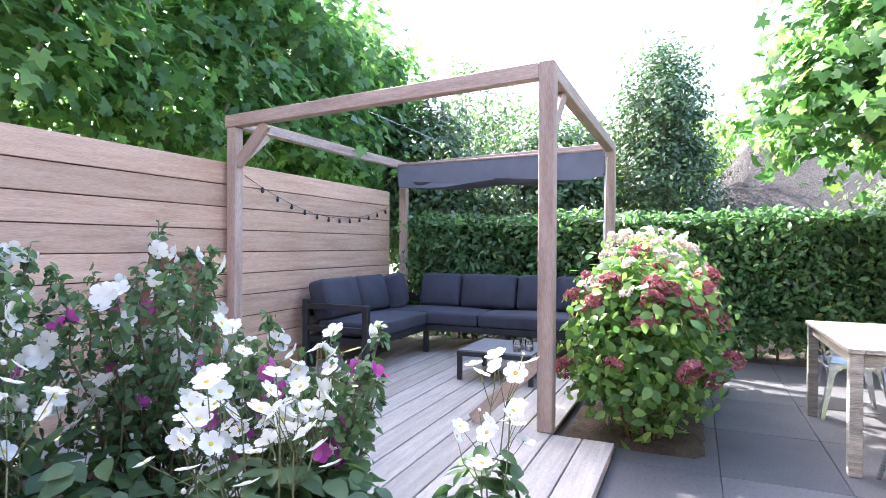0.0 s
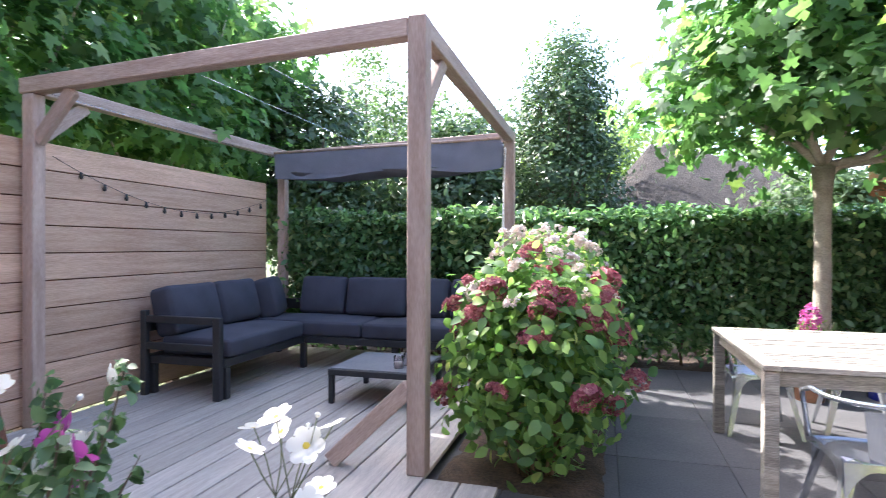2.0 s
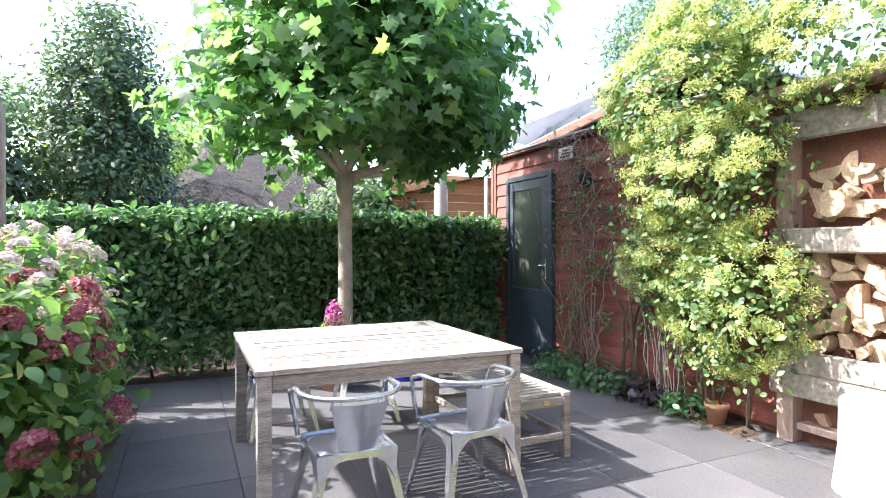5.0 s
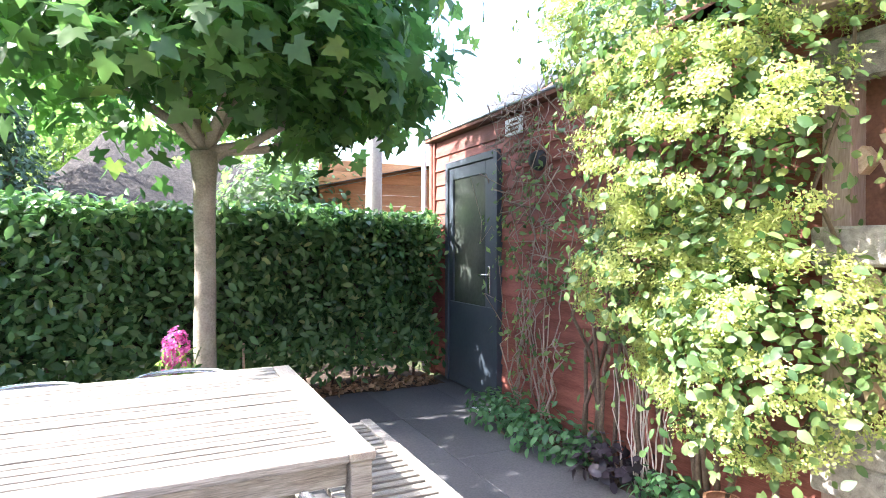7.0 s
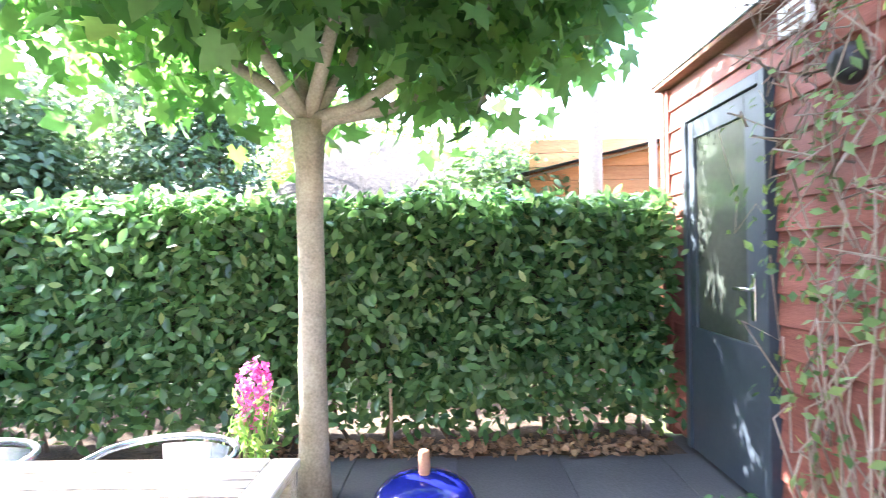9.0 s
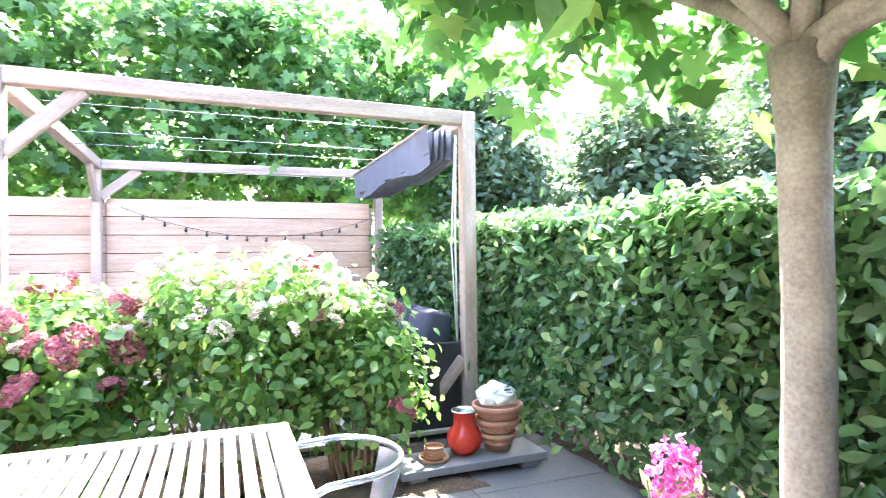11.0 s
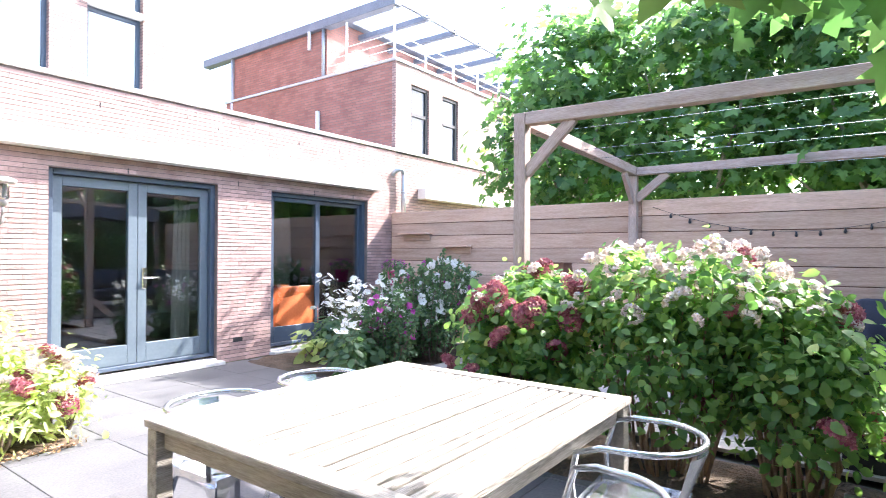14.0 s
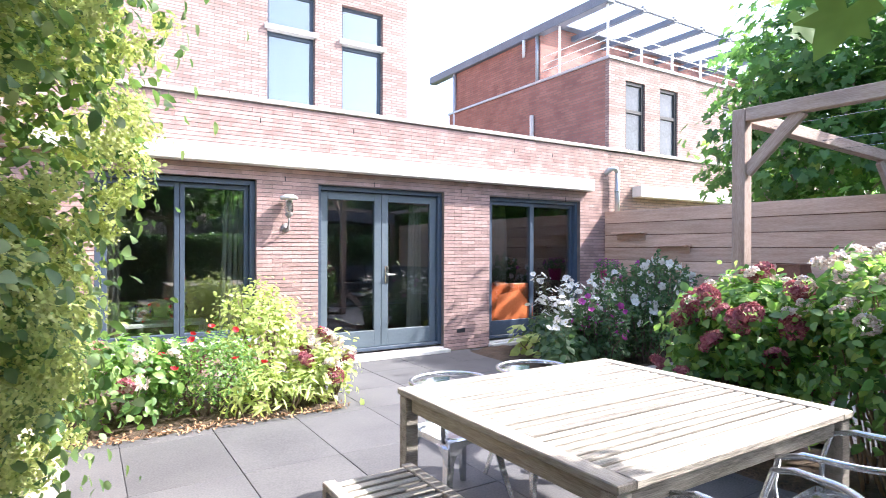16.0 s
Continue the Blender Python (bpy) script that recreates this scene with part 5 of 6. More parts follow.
for k in range(34):
    a = (RNG.normal(-0.04, 0.04), RNG.uniform(-0.75, 0.45), RNG.uniform(1.9, 2.5))
    b = (RNG.normal(-0.08, 0.06), a[1] + RNG.normal(0, 0.35), RNG.uniform(2.1, 2.75))
    lines.append((bent(a, b, 9, 0.09), list(np.linspace(0.005, 0.002, 9))))
tubes("twig_tangle", lines, mat("vine_bark", (0.26, 0.20, 0.155), (0.42, 0.34, 0.28), 9, 0.9, 0.3), vine, 5, kind="stuff")
P, N = clump_points(62, 9, 0.06, (-0.06, -0.1, 1.35), (0.08, 0.62, 1.25), 0.1)
leaf_mesh("leaves", [scatter(T_SMALL, P, N + (-0.8, 0, 0), 0.062, jitter=0.6)], L_climb, vine)
gc = shrub("ground_cover", (8.14, 7.9, 0.0), [((-0.02, 0.5, 0.1), (0.2, 0.38, 0.13)), ((-0.02, -0.2, 0.1), (0.22, 0.42, 0.13))], 170, 16, 0.06, T_OVATE, 0.062, L_cover, "low green ground cover along the shed", stems=3)
hc = shrub("heuchera", (8.15, 7.12, 0.0), [((0, 0.05, 0.1), (0.17, 0.26, 0.13))], 50, 14, 0.06, T_OVATE, 0.07, L_black, "low purple-black leafy perennial by the shed wall", stems=3)
gc2 = shrub("ground_cover", (8.18, 6.7, 0.0), [((0, 0, 0.07), (0.14, 0.2, 0.1))], 40, 14, 0.05, T_OVATE, 0.06, L_cover, "small green ground cover clump along the shed", stems=3)
for k in range(5):
    bm = bmesh.new()
    bmesh.ops.create_icosphere(bm, subdivisions=2, radius=0.035)
    for v in bm.verts:
        v.co = Vector((v.co.x * 1.2, v.co.y, v.co.z * 0.6 + 0.018)) * (1 + 0.12 * math.sin(v.co.x * 90 + k) * math.cos(v.co.y * 70))
    tagged(part("pebble", bm, M_white, None, "", pose(8.1 + 0.045 * (k % 3), 8.66 + 0.07 * (k // 3) + 0.02 * (k % 2), 0.004 + 0.0 * k, 0, 0, 50 * k), True), "small whitish stone on the dark paving", "stone", "stones by the shed door")

# ---- furniture and loose things ----
tb = empty_thing("garden_table", (5.56, 6.93, 0), "square weathered teak table with a slatted top", "table")
S, SY = 0.77, 0.715
for sx in (-1, 1):
    for sy in (-1, 1):
        span("leg", (sx * (S - 0.045) - 0.035, sy * (SY - 0.045) - 0.035, 0), (sx * (S - 0.045) + 0.035, sy * (SY - 0.045) + 0.035, 0.736), M_teak, tb, 0.004)
for k in range(22):
    y = -SY + 0.09 + (k + 0.5) * (2 * SY - 0.18) / 22
    block("slat", (2 * S - 0.18, (2 * SY - 0.18) / 22 - 0.016, 0.022), (0, y, 0.755 + RNG.normal(0, 0.0008)), M_teak, tb, bevel=0.003)
for sgn in (-1, 1):
    block("edge_rail", (0.086, 2 * SY, 0.03), (sgn * (S - 0.043), 0, 0.755), M_teak_y, tb, bevel=0.004)
    block("edge_rail", (2 * S - 0.176, 0.086, 0.03), (0, sgn * (SY - 0.043), 0.755), M_teak, tb, bevel=0.004)
    block("apron", (0.024, 2 * SY - 0.17, 0.075), (sgn * (S - 0.05), 0, 0.695), M_teak_y, tb)
    block("apron", (2 * S - 0.17, 0.024, 0.075), (0, sgn * (SY - 0.05), 0.695), M_teak, tb)
block("cross_rail", (0.06, 2 * SY - 0.2, 0.04), (0, 0, 0.722), M_teak_y, tb)

be = empty_thing("garden_bench", (6.55, 6.98, 0), "low weathered teak bench with a slatted seat", "bench")
BW, BL, BH = 0.23, 0.63, 0.43
for sx in (-1, 1):
    for sy in (-1, 1):
        span("leg", (sx * (BW - 0.025) - 0.025, sy * (BL - 0.025) - 0.025, 0), (sx * (BW - 0.025) + 0.025, sy * (BL - 0.025) + 0.025, BH - 0.03), M_teak, be)
    block("side_rail", (0.06, 2 * BL, 0.028), (sx * (BW - 0.03), 0, BH - 0.014), M_teak, be)
    block("stretcher", (0.03, 2 * BL - 0.1, 0.04), (sx * (BW - 0.025), 0, 0.14), M_teak, be)
for k in range(19):
    block("slat", (2 * BW - 0.122, 0.042, 0.02), (0, -BL + 0.05 + k * (2 * BL - 0.1) / 18, BH - 0.014), M_teak, be, bevel=0.003)
for sy in (-1, 1):
    block("stretcher", (2 * BW - 0.1, 0.03, 0.04), (0, sy * (BL - 0.025), 0.14), M_teak, be)
    block("apron", (2 * BW - 0.1, 0.024, 0.06), (0, sy * (BL - 0.025), BH - 0.062), M_teak, be)
block("label_plate", (0.05, 0.003, 0.025), (0.05, -BL - 0.0 + 0.01, BH - 0.06), M_brass, be)

# steel armchair, facing +y
ch = empty_thing("metal_chair", (5.2, 6.02, 0), "galvanised sheet-steel armchair with a curved rail", "chair", "chairs round the table")
bm = bmesh.new()
bmesh.ops.create_grid(bm, x_segments=10, y_segments=10, size=0.19)
for v in bm.verts:
    e = max(abs(v.co.x), abs(v.co.y)) / 0.19
    v.co.x *= 1.0 + 0.12 * (v.co.y / 0.19)
    v.co.z = 0.44 - 0.012 * (1 - e ** 2) - (0.03 if e > 0.99 else 0)
part("seat", bm, M_steel, ch, smooth=True)
bm = bmesh.new()
for i in range(9):
    u = i / 8 * 2 - 1
    for j in range(7):
        w = j / 6
        bm.verts.new((u * (0.085 + 0.05 * w), -0.18 - 0.09 * w + 0.02 * (u * u) * (1 + w) - 0.01, 0.44 + 0.24 * w))
bm.verts.ensure_lookup_table()
for i in range(8):
    for j in range(6):
        a = i * 7 + j
        bm.faces.new((bm.verts[a], bm.verts[a + 7], bm.verts[a + 8], bm.verts[a + 1]))
part("backrest", bm, M_steel, ch, smooth=True)
rail = []
for k in range(25):
    a = math.pi * (1.0 + k / 24.0)
    rail.append((0.24 * math.cos(a), -0.05 + 0.22 * math.sin(a), 0.705))
rail = [(-0.21, 0.17, 0.44), (-0.225, 0.18, 0.55), (-0.25, 0.15, 0.67), (-0.24, 0.06, 0.70)] + rail[1:-1] + [(0.24, 0.06, 0.70), (0.25, 0.15, 0.67), (0.225, 0.18, 0.55), (0.21, 0.17, 0.44)]
tubes("armrest_rail", [(rail, 0.013)], M_steel, ch, 8)
for sx in (-1, 1):
    for sy in (-1, 1):
        bm = bmesh.new()
        prof = [(0.15, 0.44, 0.05), (0.165, 0.36, 0.036), (0.195, 0.2, 0.026), (0.235, 0.0, 0.016)]
        rings = []
        for o, z, w in prof:
            cx, cy = sx * (o + 0.01), sy * o
            rings.append([bm.verts.new(p) for p in ((cx + sx * 0.012, cy - sy * w, z), (cx + sx * 0.012, cy + sy * 0.012, z), (cx - sx * w, cy + sy * 0.012, z), (cx - sx * w * 0.6, cy - sy * w * 0.6, z))])
        for r0, r1 in zip(rings, rings[1:]):
            for k in range(4):
                bm.faces.new((r0[k], r0[(k + 1) % 4], r1[(k + 1) % 4], r1[k]))
        bm.faces.new(rings[-1])
        bmesh.ops.recalc_face_normals(bm, faces=bm.faces[:])
        part("leg", bm, M_steel, ch, smooth=False)
for a in range(4):
    bm = bmesh.new()
    vs0, vs1 = [], []
    for i in range(13):
        u = i / 12 * 2 - 1
        vs0.append(bm.verts.new((u * 0.19, 0.192, 0.44)))
        vs1.append(bm.verts.new((u * 0.185, 0.196, 0.41 - 0.13 * max(0, abs(u) * 1.6 - 0.6) ** 2)))
    for i in range(12):
        bm.faces.new((vs0[i], vs0[i + 1], vs1[i + 1], vs1[i]))
    part("skirt", bm, M_steel, ch, m=pose(0, 0, 0, 0, 0, 90 * a), smooth=True)
for x, y, r in ((5.86, 6.05, 4), (5.12, 7.76, 183), (5.80, 7.80, 172)):
    copy_thing(ch, pose(x, y, 0, 0, 0, r))

# lounge sofa
so = empty_thing("corner_sofa", (0.9, 8.2, 0.07), "charcoal L-shaped lounge sofa with thick cushions", "sofa")
SO = (0.9, 8.2, 0.07)


def sp(nm, lo, hi, m=M_black, bevel=0.006):
    span(nm, [a - b for a, b in zip(lo, SO)], [a - b for a, b in zip(hi, SO)], m, so, bevel)


def cushion(nm, lo, hi, rot=(0, 0, 0), puff=0.03):
    size = [b - a for a, b in zip(lo, hi)]
    soft_block(nm, size, [(a + b) / 2 - o for a, b, o in zip(lo, hi, SO)], M_cloth, so, puff, min(size) * 0.3, rot)


for lo, hi in (((0.16, 7.08, 0.34), (0.98, 9.2, 0.41)), ((0.98, 8.38, 0.34), (2.95, 9.2, 0.41))):
    sp("base_frame", lo, hi)
for x, y in ((0.19, 7.1), (0.92, 7.1), (0.19, 9.1), (0.92, 8.4), (1.95, 8.41), (2.88, 8.41), (2.88, 9.12)):
    sp("leg", (x, y, 0.07), (x + 0.06, y + 0.06, 0.338))
for lo, hi in (((0.17, 7.02, 0.07), (0.23, 7.078, 0.80)), ((0.90, 7.02, 0.07), (0.97, 7.078, 0.76)), ((0.232, 7.02, 0.70), (0.898, 7.078, 0.76)), ((0.232, 7.02, 0.47), (0.898, 7.07, 0.53)),
               ((2.952, 8.4, 0.07), (3.0, 9.2, 0.75)), ((0.1, 7.1, 0.6), (0.15, 9.2, 0.72)), ((0.2, 9.202, 0.6), (2.95, 9.24, 0.72))):
    sp("arm_frame", lo, hi)
cushion("seat_cushion", (0.30, 7.12, 0.412), (1.0, 8.36, 0.57))
cushion("seat_cushion", (0.30, 8.37, 0.412), (1.62, 9.05, 0.57))
cushion("seat_cushion", (1.63, 8.37, 0.412), (2.93, 9.05, 0.57))
for y0, y1 in ((7.12, 7.78), (7.80, 8.42)):
    cushion("back_cushion", (0.19, y0, 0.56), (0.42, y1, 1.0), (0, -14, 0), 0.05)
cushion("back_cushion", (0.25, 8.44, 0.56), (0.47, 9.0, 1.0), (0, -14, 22), 0.05)
for x0_, x1_ in ((0.62, 1.18), (1.2, 1.92), (1.94, 2.40), (2.42, 2.92)):
    cushion("back_cushion", (x0_, 8.92, 0.56), (x1_, 9.14, 1.0), (-14, 0, 0), 0.05)

ct = empty_thing("coffee_table", (2.22, 7.62, 0.07), "low dark metal coffee table with a slate-grey top", "table")
M_slate = mat("slate_top", (0.16, 0.17, 0.19), (0.22, 0.23, 0.25), 4, 0.35, 0.05)
span("frame", (-0.38, -0.38, 0.235), (0.38, 0.38, 0.282), M_black, ct)
span("top_plate", (-0.365, -0.365, 0.2825), (0.365, 0.365, 0.294), M_slate, ct, 0.002)
for sx in (-1, 1):
    for sy in (-1, 1):
        span("leg", (sx * 0.355 - 0.022, sy * 0.355 - 0.022, 0), (sx * 0.355 + 0.022, sy * 0.355 + 0.022, 0.234), M_black, ct)
M_jar = glass_mat("jar_glass", (0.75, 0.7, 0.72), 0.08)
for jx, jy in ((2.40, 7.40), (2.50, 7.47), (2.44, 7.53)):
    j = empty_thing("candle_jar", (jx, jy, 0.3645), "small glass candle jar on the coffee table", "jar", "candle jars")
    jar = lathe("glass", [(0.0, 0), (0.038, 0.0), (0.04, 0.02), (0.04, 0.095), (0.036, 0.1)], M_jar, j, 18)
    lathe("candle", [(0.0, 0.05), (0.034, 0.05), (0.034, 0.004), (0.0, 0.004)], M_white, jar, 14)

# string of bulbs on the fence
cable = []
for k in range(14):
    u = k / 13
    cable.append((0.012, 6.35 + 2.9 * u, 2.03 - 0.09 * u - 0.29 * math.sin(math.pi * u) ** 0.9))
sl_ = empty_thing("string_lights", (0, 0, 0), "black cable of festoon bulbs sagging along the fence", "lights")
tubes("cable", [(cable, 0.0025)], M_black, sl_, 5)
for p in cable[1:-1]:
    b = lathe("bulb", [(0.0, 0.014), (0.010, 0.014), (0.011, -0.004), (0.017, -0.021), (0.013, -0.039), (0.0, -0.044)], M_black, sl_, 10, pose(p[0] + 0.02, p[1], p[2] - 0.02))
# shelves on the fence
for y0, y1, z in ((2.18, 2.79, 1.75), (3.03, 3.59, 1.54)):
    sh = empty_thing("wall_shelf", (0.01, (y0 + y1) / 2, z), "short wooden shelf board fixed to the fence", "shelf", "fence shelves")
    block("board", (0.16, y1 - y0, 0.028), (0.08, 0, 0), M_fence_l, sh)
    block("bracket", (0.02, y1 - y0 - 0.04, 0.1), (0.01, 0, -0.066), M_fence_l, sh)
# rusty tapered fire basket
fb = empty_thing("fire_tower", (0.40, 5.23, 0.07), "rusty steel tapered garden chimney", "stove")
bm = bmesh.new()
lo = [bm.verts.new((sx * 0.30, sy * 0.30, 0.0)) for sx, sy in ((-1, -1), (1, -1), (1, 1), (-1, 1))]
hi = [bm.verts.new((sx * 0.13, sy * 0.13, 1.22)) for sx, sy in ((-1, -1), (1, -1), (1, 1), (-1, 1))]
for k in range(4):
    bm.faces.new((lo[k], lo[(k + 1) % 4], hi[(k + 1) % 4], hi[k]))
part("body", bm, M_rust, fb)
for sgn in (-1, 1):
    block("rim", (0.28, 0.015, 0.02), (0, sgn * 0.13, 1.23), M_rust, fb)
    block("rim", (0.015, 0.245, 0.02), (sgn * 0.13, 0, 1.23), M_rust, fb)
# plant stand with a magenta pot
st = empty_thing("plant_stand", (0.42, 2.35, 0), "old wooden stand beside the house wall", "stand")
for sx in (-0.2, 0.2):
    for sy in (-0.16, 0.16):
        span("leg", (sx - 0.025, sy - 0.025, 0), (sx + 0.025, sy + 0.025, 0.88), M_timber, st)
span("top", (-0.26, -0.22, 0.881), (0.26, 0.22, 0.91), M_timber, st)
pt = empty_thing("flower_pot", (0.42, 2.35, 0.912), "magenta pot of purple-grey chrysanthemums", "pot")
lathe("pot", [(0.0, 0), (0.09, 0), (0.125, 0.2), (0.135, 0.2), (0.135, 0.22), (0.11, 0.22), (0.1, 0.15)], M_magenta, pt)
P, N = ball_points(500, (0, 0, 0.27), (0.22, 0.22, 0.13), 0.6)
leaf_mesh("plant", [scatter(T_SMALL, P, N, 0.04)], L_bush, pt)
P, N = ball_points(160, (0, 0, 0.28), (0.23, 0.23, 0.14), 0.95)
ok = N[:, 2] > -0.1
leaf_mesh("blossoms", [scatter(T_FLORET, P[ok], N[ok], 0.014)], L_purple, pt)

# pots on a low plank by the hedge
pk = empty_thing("low_bench", (3.70, 8.95, 0), "low dark plank bench on blocks by the hedge", "bench")
block("plank", (0.34, 1.05, 0.05), (0, 0, 0.075), M_slate, pk)
for sy in (-0.4, 0.4):
    block("block", (0.28, 0.12, 0.05), (0, sy, 0.025), M_slate, pk)
rp = empty_thing("red_jug", (3.66, 8.94, 0.1005), "round bright red enamel pot with a steel rim", "pot")
jug = lathe("body", [(0.0, 0), (0.07, 0), (0.115, 0.05), (0.125, 0.1), (0.105, 0.16), (0.075, 0.19), (0.078, 0.27), (0.09, 0.285)], M_red, rp)
lathe("rim", [(0.09, 0.286), (0.094, 0.292), (0.088, 0.296), (0.074, 0.275), (0.072, 0.2)], M_steel, jug, label="bright steel rim")
for k in range(3):
    tp = empty_thing("terracotta_pot", (3.67, 9.19, 0.1005 + 0.095 * k), "terracotta pot in a stack on the low bench", "pot", "stacked terracotta pots")
    lathe("wall", [(0.0, 0.0), (0.085 + 0.018 * k, 0.0), (0.115 + 0.018 * k, 0.09)], M_terra, tp, 24)
    lathe("rim", [(0.115 + 0.018 * k, 0.09), (0.135 + 0.02 * k, 0.09), (0.14 + 0.02 * k, 0.125), (0.12 + 0.02 * k, 0.125), (0.105 + 0.018 * k, 0.05)], M_terra, tp, 24)
wb = empty_thing("plastic_bag", (3.67, 9.19, 0.418), "crumpled white and dark printed plastic bag", "bag")
bm = bmesh.new()
bmesh.ops.create_icosphere(bm, subdivisions=4, radius=0.13)
for v in bm.verts:
    v.co = v.co * (1 + 0.28 * noise.noise(v.co * 14) + 0.12 * noise.noise(v.co * 30)) * 1.0
    v.co.z = max(v.co.z * 0.75, -0.05) + 0.05
part("bag", bm, M_white, wb)
for k in range(4):
    block("print", (0.004, 0.05, 0.012), (0.115 - 0.012 * k, 0.03, 0.09 + 0.02 * k), M_door, wb, (0, -30, 0), 0)
ss = tagged(lathe("saucer", [(0.0, 0), (0.09, 0), (0.105, 0.025), (0.095, 0.025), (0.085, 0.01)], M_terra, None, 24, pose(3.71, 8.70, 0.1005)), "wide terracotta saucer on the low bench", "saucer", "terracotta saucers")
for k in range(4):
    tagged(lathe("saucer", [(0.0, 0.012), (0.06, 0.012), (0.068, 0.034), (0.06, 0.034)], M_terra, None, 20, pose(3.71, 8.70, 0.1005 + 0.02 * k)), "small terracotta saucer in a stack", "saucer", "terracotta saucers")

# blue enamel kettle lid with wooden handle
kb = empty_thing("fire_bowl", (6.62, 9.02, 0.0), "cobalt blue enamel dome with a wooden knob on the paving", "barbecue")
dome = lathe("dome", [(0.285, 0.0), (0.285, 0.03), (0.27, 0.075), (0.235, 0.12), (0.18, 0.155), (0.1, 0.178), (0.0, 0.185)], M_blue, kb, 36)
lathe("handle", [(0.03, 0.183), (0.034, 0.22), (0.03, 0.3), (0.026, 0.31), (0.0, 0.312)], M_terra, dome, 12, label="brown wooden handle")

# magenta phlox in a pot
px = empty_thing("potted_phlox", (5.79, 8.78, 0), "tall magenta flowers in a terracotta pot", "flower pot")
lathe("pot", [(0.0, 0), (0.11, 0), (0.15, 0.24), (0.165, 0.24), (0.165, 0.28), (0.14, 0.28), (0.13, 0.2)], M_terra, px)
tubes("twig_tangle", [(bent((RNG.normal(0, 0.04), RNG.normal(0, 0.04), 0.2), (RNG.normal(0, 0.07), RNG.normal(0, 0.07), 0.72), 4, 0.01), 0.004) for _ in range(9)], M_stem, px, 5, kind="stuff")
P, N = ball_points(260, (0, 0, 0.68), (0.095, 0.095, 0.19), 0.3)
leaf_mesh("blossoms", [scatter(T_FLORET, P, N, 0.017)], L_magenta, px)
P, N = ball_points(160, (0, 0, 0.5), (0.13, 0.13, 0.24), 0.3)
leaf_mesh("leaves", [scatter(T_NARROW, P, N, 0.1)], L_hydr, px)

# wall lamp on the house
wl = empty_thing("wall_lamp", (5.60, FY + 0.006, 1.93), "grey metal and glass wall lantern on a bracket", "lamp")
lathe("cap", [(0.0, 0.2), (0.04, 0.2), (0.105, 0.17), (0.1, 0.135), (0.05, 0.17)], M_concrete, wl, 18, pose(0, 0.13, 0))
lamp_glass = lathe("glass", [(0.05, 0.135), (0.055, 0.0), (0.04, -0.02)], M_glass, wl, 18, pose(0, 0.13, 0))
lathe("bulb", [(0.0, 0.14), (0.03, 0.12), (0.03, 0.05), (0.015, 0.0)], M_lampgrey, lamp_glass, 12)
lathe("holder", [(0.042, -0.02), (0.045, -0.05), (0.02, -0.08), (0.0, -0.08)], M_lampgrey, wl, 14, pose(0, 0.13, 0))
tubes("bracket", [([(0, 0.0, -0.2), (0, 0.06, -0.22), (0, 0.13, -0.13), (0, 0.13, -0.08)], 0.012)], M_lampgrey, wl)
lathe("wall_plate", [(0.0, 0.02), (0.05, 0.015), (0.055, 0)], M_lampgrey, wl, 16, pose(0, 0, -0.2, -90, 0, 0))

# log store beside the shed
ls = empty_thing("log_store", (8.45, 5.1, 0), "timber log store with thick rails beside the shed", "log store")
for y in (0.88, -0.75, -2.4):
    span("post", (-0.1, y - 0.06, 0), (0.03, y + 0.06, 2.25), M_timber, ls)
for z0, z1 in ((0.34, 0.5), (0.502, 0.66), (1.33, 1.5), (2.1, 2.3)):
    span("rail", (-0.155, -2.5, z0), (-0.101, 0.96, z1), M_teak, ls, 0.012)
span("back", (0.75, -2.5, 0), (0.8, 0.96, 2.4), M_rust, ls)
span("roof", (-0.3, -2.6, 2.4), (0.9, 1.0, 2.46), M_timber, ls)
span("floor", (-0.09, -2.4, 0.1), (0.74, 0.8, 0.15), M_timber, ls)


def log_mesh(kind):
    n_ = 9
    pts = []
    for i in range(n_):
        a = (math.pi if kind == 0 else 2 * math.pi if kind == 1 else math.pi * 0.6) * i / (n_ - (1 if kind != 1 else 0))
        r = 1 + 0.12 * noise.noise(Vector((math.cos(a) * 2, math.sin(a) * 2, kind * 7)))
        pts.append((r * math.cos(a), r * math.sin(a) * 0.85))
    if kind == 2:
        pts.append((0.0, -0.1))
    bm = bmesh.new()
    f = [bm.verts.new((-0.2, x * 0.075, z * 0.075)) for x, z in pts]
    b = [bm.verts.new((0.2, x * 0.07, z * 0.07)) for x, z in pts]
    bm.faces.new(f)
    bm.faces.new(b[::-1])
    for i in range(len(pts)):
        bm.faces.new((f[i], b[i], b[(i + 1) % len(pts)], f[(i + 1) % len(pts)]))
    bmesh.ops.recalc_face_normals(bm, faces=bm.faces[:])
    me = bpy.data.meshes.new("log")
    bm.to_mesh(me)
    bm.free()
    me.materials.append(M_log)
    return me


LOGS = [log_mesh(k) for k in (0, 1, 2)]
for z0, z1 in ((0.16, 0.32), (0.66, 1.33), (1.5, 1.95)):
    z = z0 + 0.05
    while z < z1:
        y = -2.3 + RNG.uniform(0, 0.1)
        while y < 0.75:
            s = RNG.uniform(0.95, 1.55)
            lg = link("log", LOGS[(0, 2, 0, 2, 1)[int(RNG.integers(5))]], None, pose(8.45 + 0.14 + RNG.normal(0, 0.03), 5.1 + y, z + RNG.normal(0, 0.012), RNG.uniform(0, 360), 0, RNG.normal(0, 5)) @ Matrix.Diagonal((1, s, s, 1)))
            tagged(lg, "split firewood log with a pale sawn end", "log", "stacked firewood")
            y += 0.105 * s
        z += 0.112
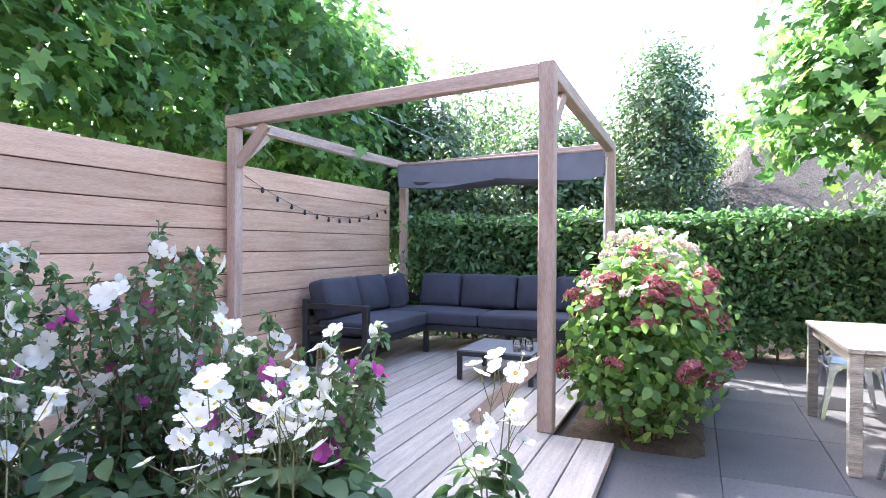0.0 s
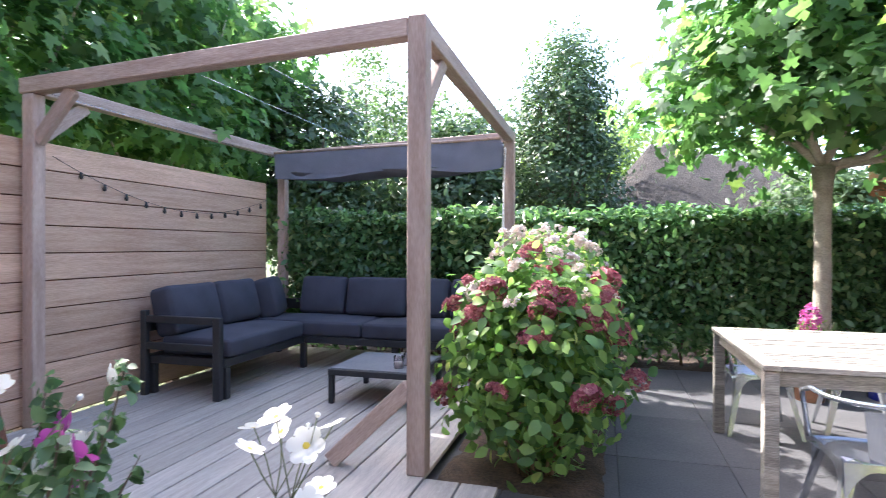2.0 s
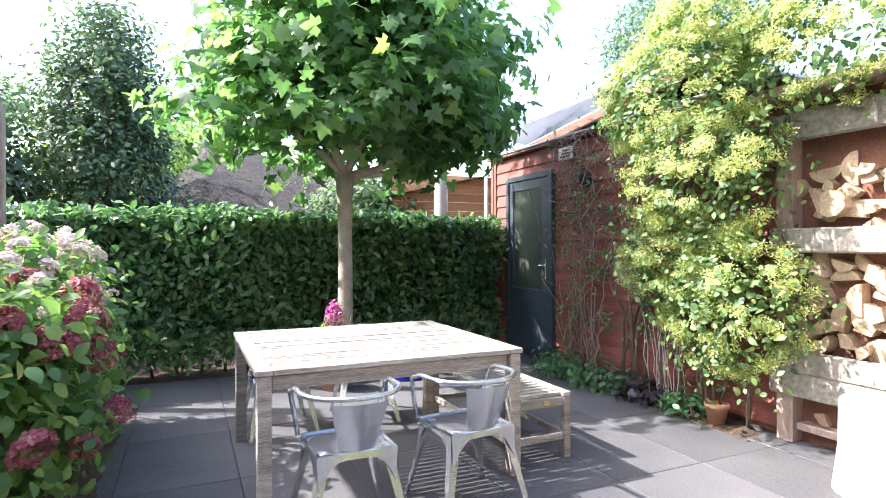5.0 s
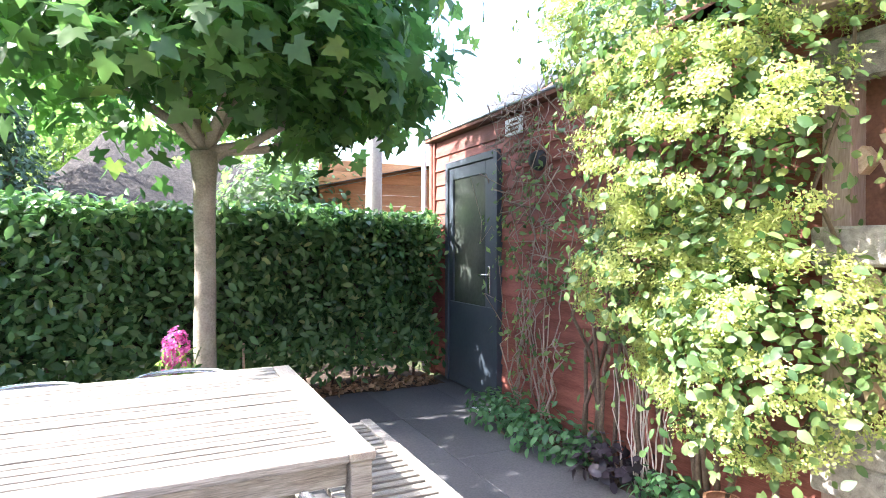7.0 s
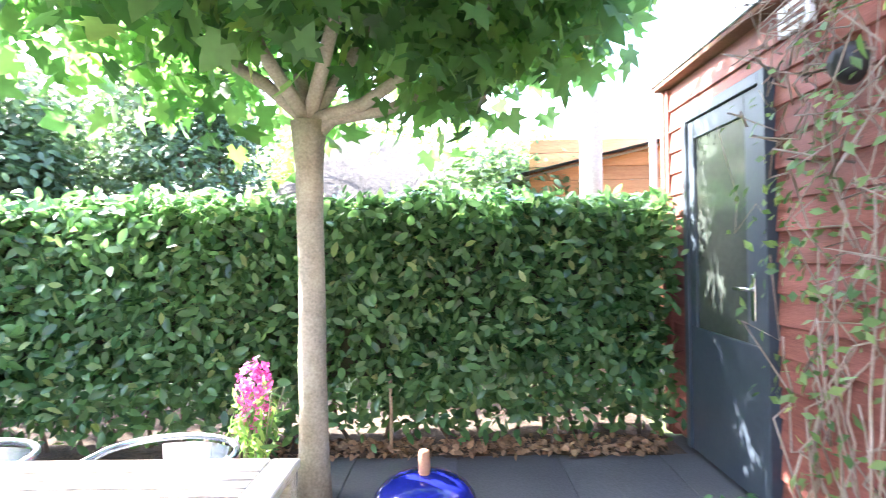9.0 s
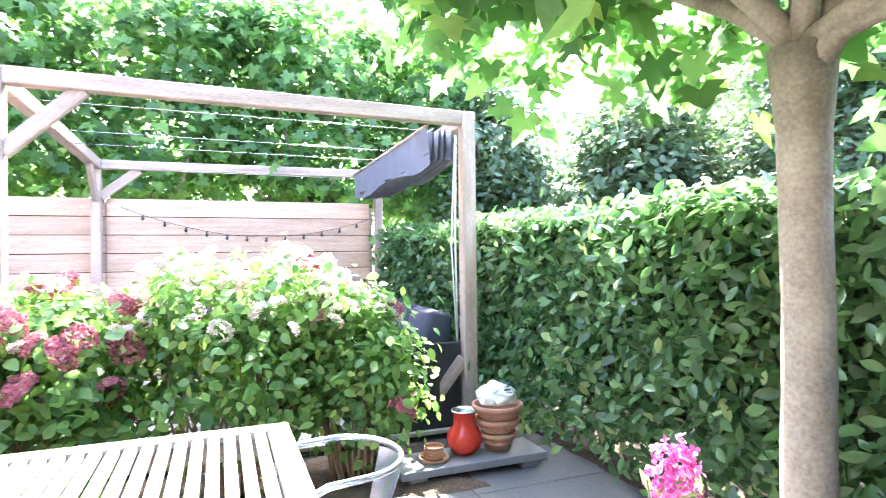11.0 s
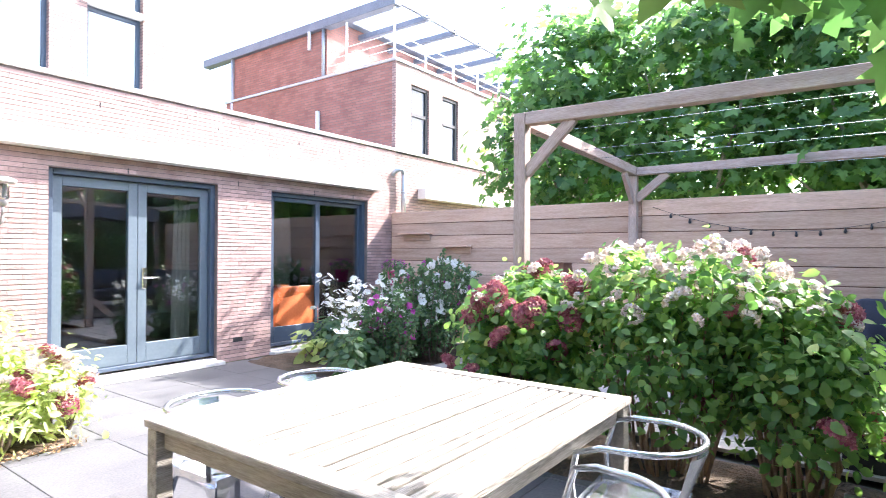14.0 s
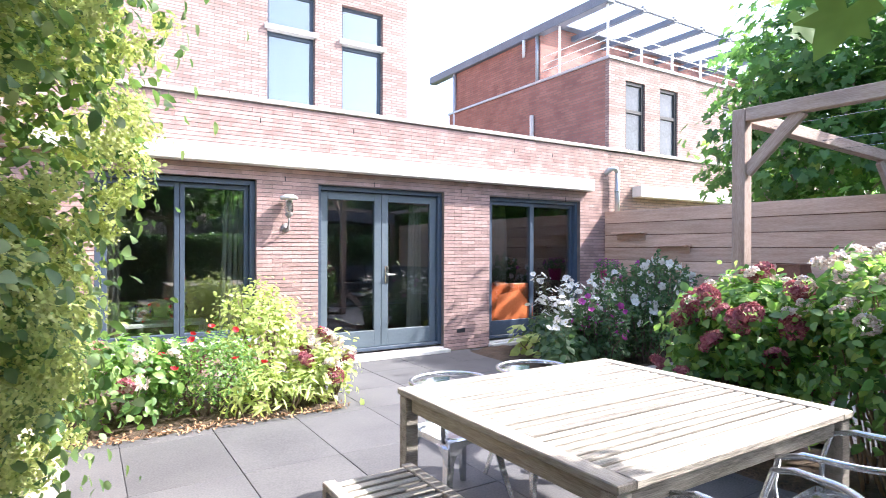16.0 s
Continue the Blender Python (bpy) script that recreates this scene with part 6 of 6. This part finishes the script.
sb = empty_thing("chopping_block", (8.0, 5.15, 0), "pale sunlit tree stump used as chopping block", "stump")
lathe("stump", [(0.0, 0.52), (0.2, 0.52), (0.215, 0.5), (0.22, 0.25), (0.25, 0.0)], M_palebark, sb, 20)
tc_ = empty_thing("flower_pot", (8.2, 6.42, 0.0), "small empty terracotta pot by the shed", "pot")
lathe("pot", [(0.0, 0), (0.06, 0), (0.08, 0.14), (0.09, 0.14), (0.09, 0.17), (0.075, 0.17)], M_terra, tc_)

# two potted green plants at the corner of the bed
for qx, qy in ((5.42, 2.62), (5.62, 2.72)):
    gp = empty_thing("potted_plant", (qx, qy, 0.0), "bright green bushy plant in a black plastic pot", "potted plant", "green pots by the door")
    lathe("pot", [(0.0, 0), (0.09, 0), (0.115, 0.2), (0.12, 0.2), (0.12, 0.215), (0.1, 0.215), (0.095, 0.15)], M_black, gp, 18)
    P, N = ball_points(330, (0, 0, 0.36), (0.2, 0.2, 0.2), 0.3)
    leaf_mesh("foliage", [scatter(T_NARROW, P, N + (0, 0, 0.5), 0.12, jitter=0.6)], L_varieg, gp)

# fallen leaves and bark chips on the soil
P = np.stack([RNG.uniform(5.6, 8.0, 500), 3.9 - np.abs(RNG.normal(0, 0.1, 500)), RNG.uniform(0.015, 0.03, 500)], 1)
Q = np.stack([RNG.uniform(5.5, 8.2, 900), RNG.uniform(9.72, 10.0, 900), RNG.uniform(0.03, 0.06, 900)], 1)
lt = leaf_mesh("leaf_litter", [scatter(T_SMALL, P, np.tile((0, 0, 1.0), (500, 1)), 0.04), scatter(T_OVATE, Q, np.tile((0, 0, 1.0), (900, 1)), 0.06)], mat("dry_leaf", (0.2, 0.11, 0.06), (0.42, 0.26, 0.15), 5, 0.9, 0.1, island=0.3))
tagged(lt, "dry brown fallen leaves and bark chips on soil", "leaf litter", kind="stuff")
# thin wooden stakes in front of the hedge
for x, y in ((7.48, 9.93), (8.2, 9.98), (6.35, 9.83)):
    sk = empty_thing("stake", (x, y, 0), "thin pale wooden stake before the hedge", "stake", "hedge stakes")
    tubes("stick", [([(0, 0, 0), (0.004, 0, 0.3), (0, 0, 0.55)], 0.012)], M_log, sk, 7)

# ---- facade bricks: two piers brick by brick, the rest joined ----
BW_, BH_ = 0.24, 0.05
unit_bm = bmesh.new()
bmesh.ops.create_cube(unit_bm, size=1.0)
for v in unit_bm.verts:
    if v.co.y > 0:
        v.co.x *= 0.99
        v.co.z *= 0.93
unit_brick = bpy.data.meshes.new("brick")
unit_bm.to_mesh(unit_brick)
unit_bm.free()
unit_brick.materials.append(M_brick_piece)
rest_v, rest_f = [], []
house_inv = house.matrix_basis.inverted()
CUBE_F = ((0, 1, 3, 2), (4, 6, 7, 5), (0, 4, 5, 1), (2, 3, 7, 6), (0, 2, 6, 4), (1, 5, 7, 3))
for r in range(int(3.22 / BH_)):
    z0, z1 = r * BH_ + 0.0035, (r + 1) * BH_ - 0.0035
    if z1 > 3.217:
        continue
    spans, at = [], -0.115
    for a, b, lo, hi in OPENINGS:
        if z1 > lo - 0.04 and z0 < hi + 0.002:
            spans.append((at, a - 0.003))
            at = b + 0.003
    spans.append((at, 9.58))
    for a, b in spans:
        k0 = math.floor(a / BW_) - 1
        for k in range(k0, int(b / BW_) + 2):
            l = max(a, (k + 0.5 * (r % 2)) * BW_ + 0.001)
            h = min(b, (k + 1 + 0.5 * (r % 2)) * BW_ - 0.001)
            if h - l < 0.025:
                continue
            out = 0.0035 + RNG.uniform(-0.001, 0.001)
            c, d = ((l + h) / 2, FY - 0.01, (z0 + z1) / 2), (h - l, 2 * (0.01 + out), z1 - z0)
            if z1 < 2.3 and (2.47 < c[0] < 3.3 or 5.19 < c[0] < 5.95):
                link("brick", unit_brick, house, house_inv @ Matrix.Translation(c) @ Matrix.Diagonal((*d, 1)))
            else:
                n0 = len(rest_v)
                o = house.matrix_basis.translation
                for ix in (-0.5, 0.5):
                    for iy in (-0.5, 0.5):
                        for iz in (-0.5, 0.5):
                            rest_v.append((c[0] + ix * d[0] - o[0], c[1] + iy * d[1] - o[1], c[2] + iz * d[2] - o[2]))
                rest_f += [tuple(n0 + q for q in f) for f in CUBE_F]
me = bpy.data.meshes.new("brickwork")
me.from_pydata(rest_v, [], rest_f)
me.materials.append(M_brick_rest)
link("brickwork", me, house, None, "", "stuff")
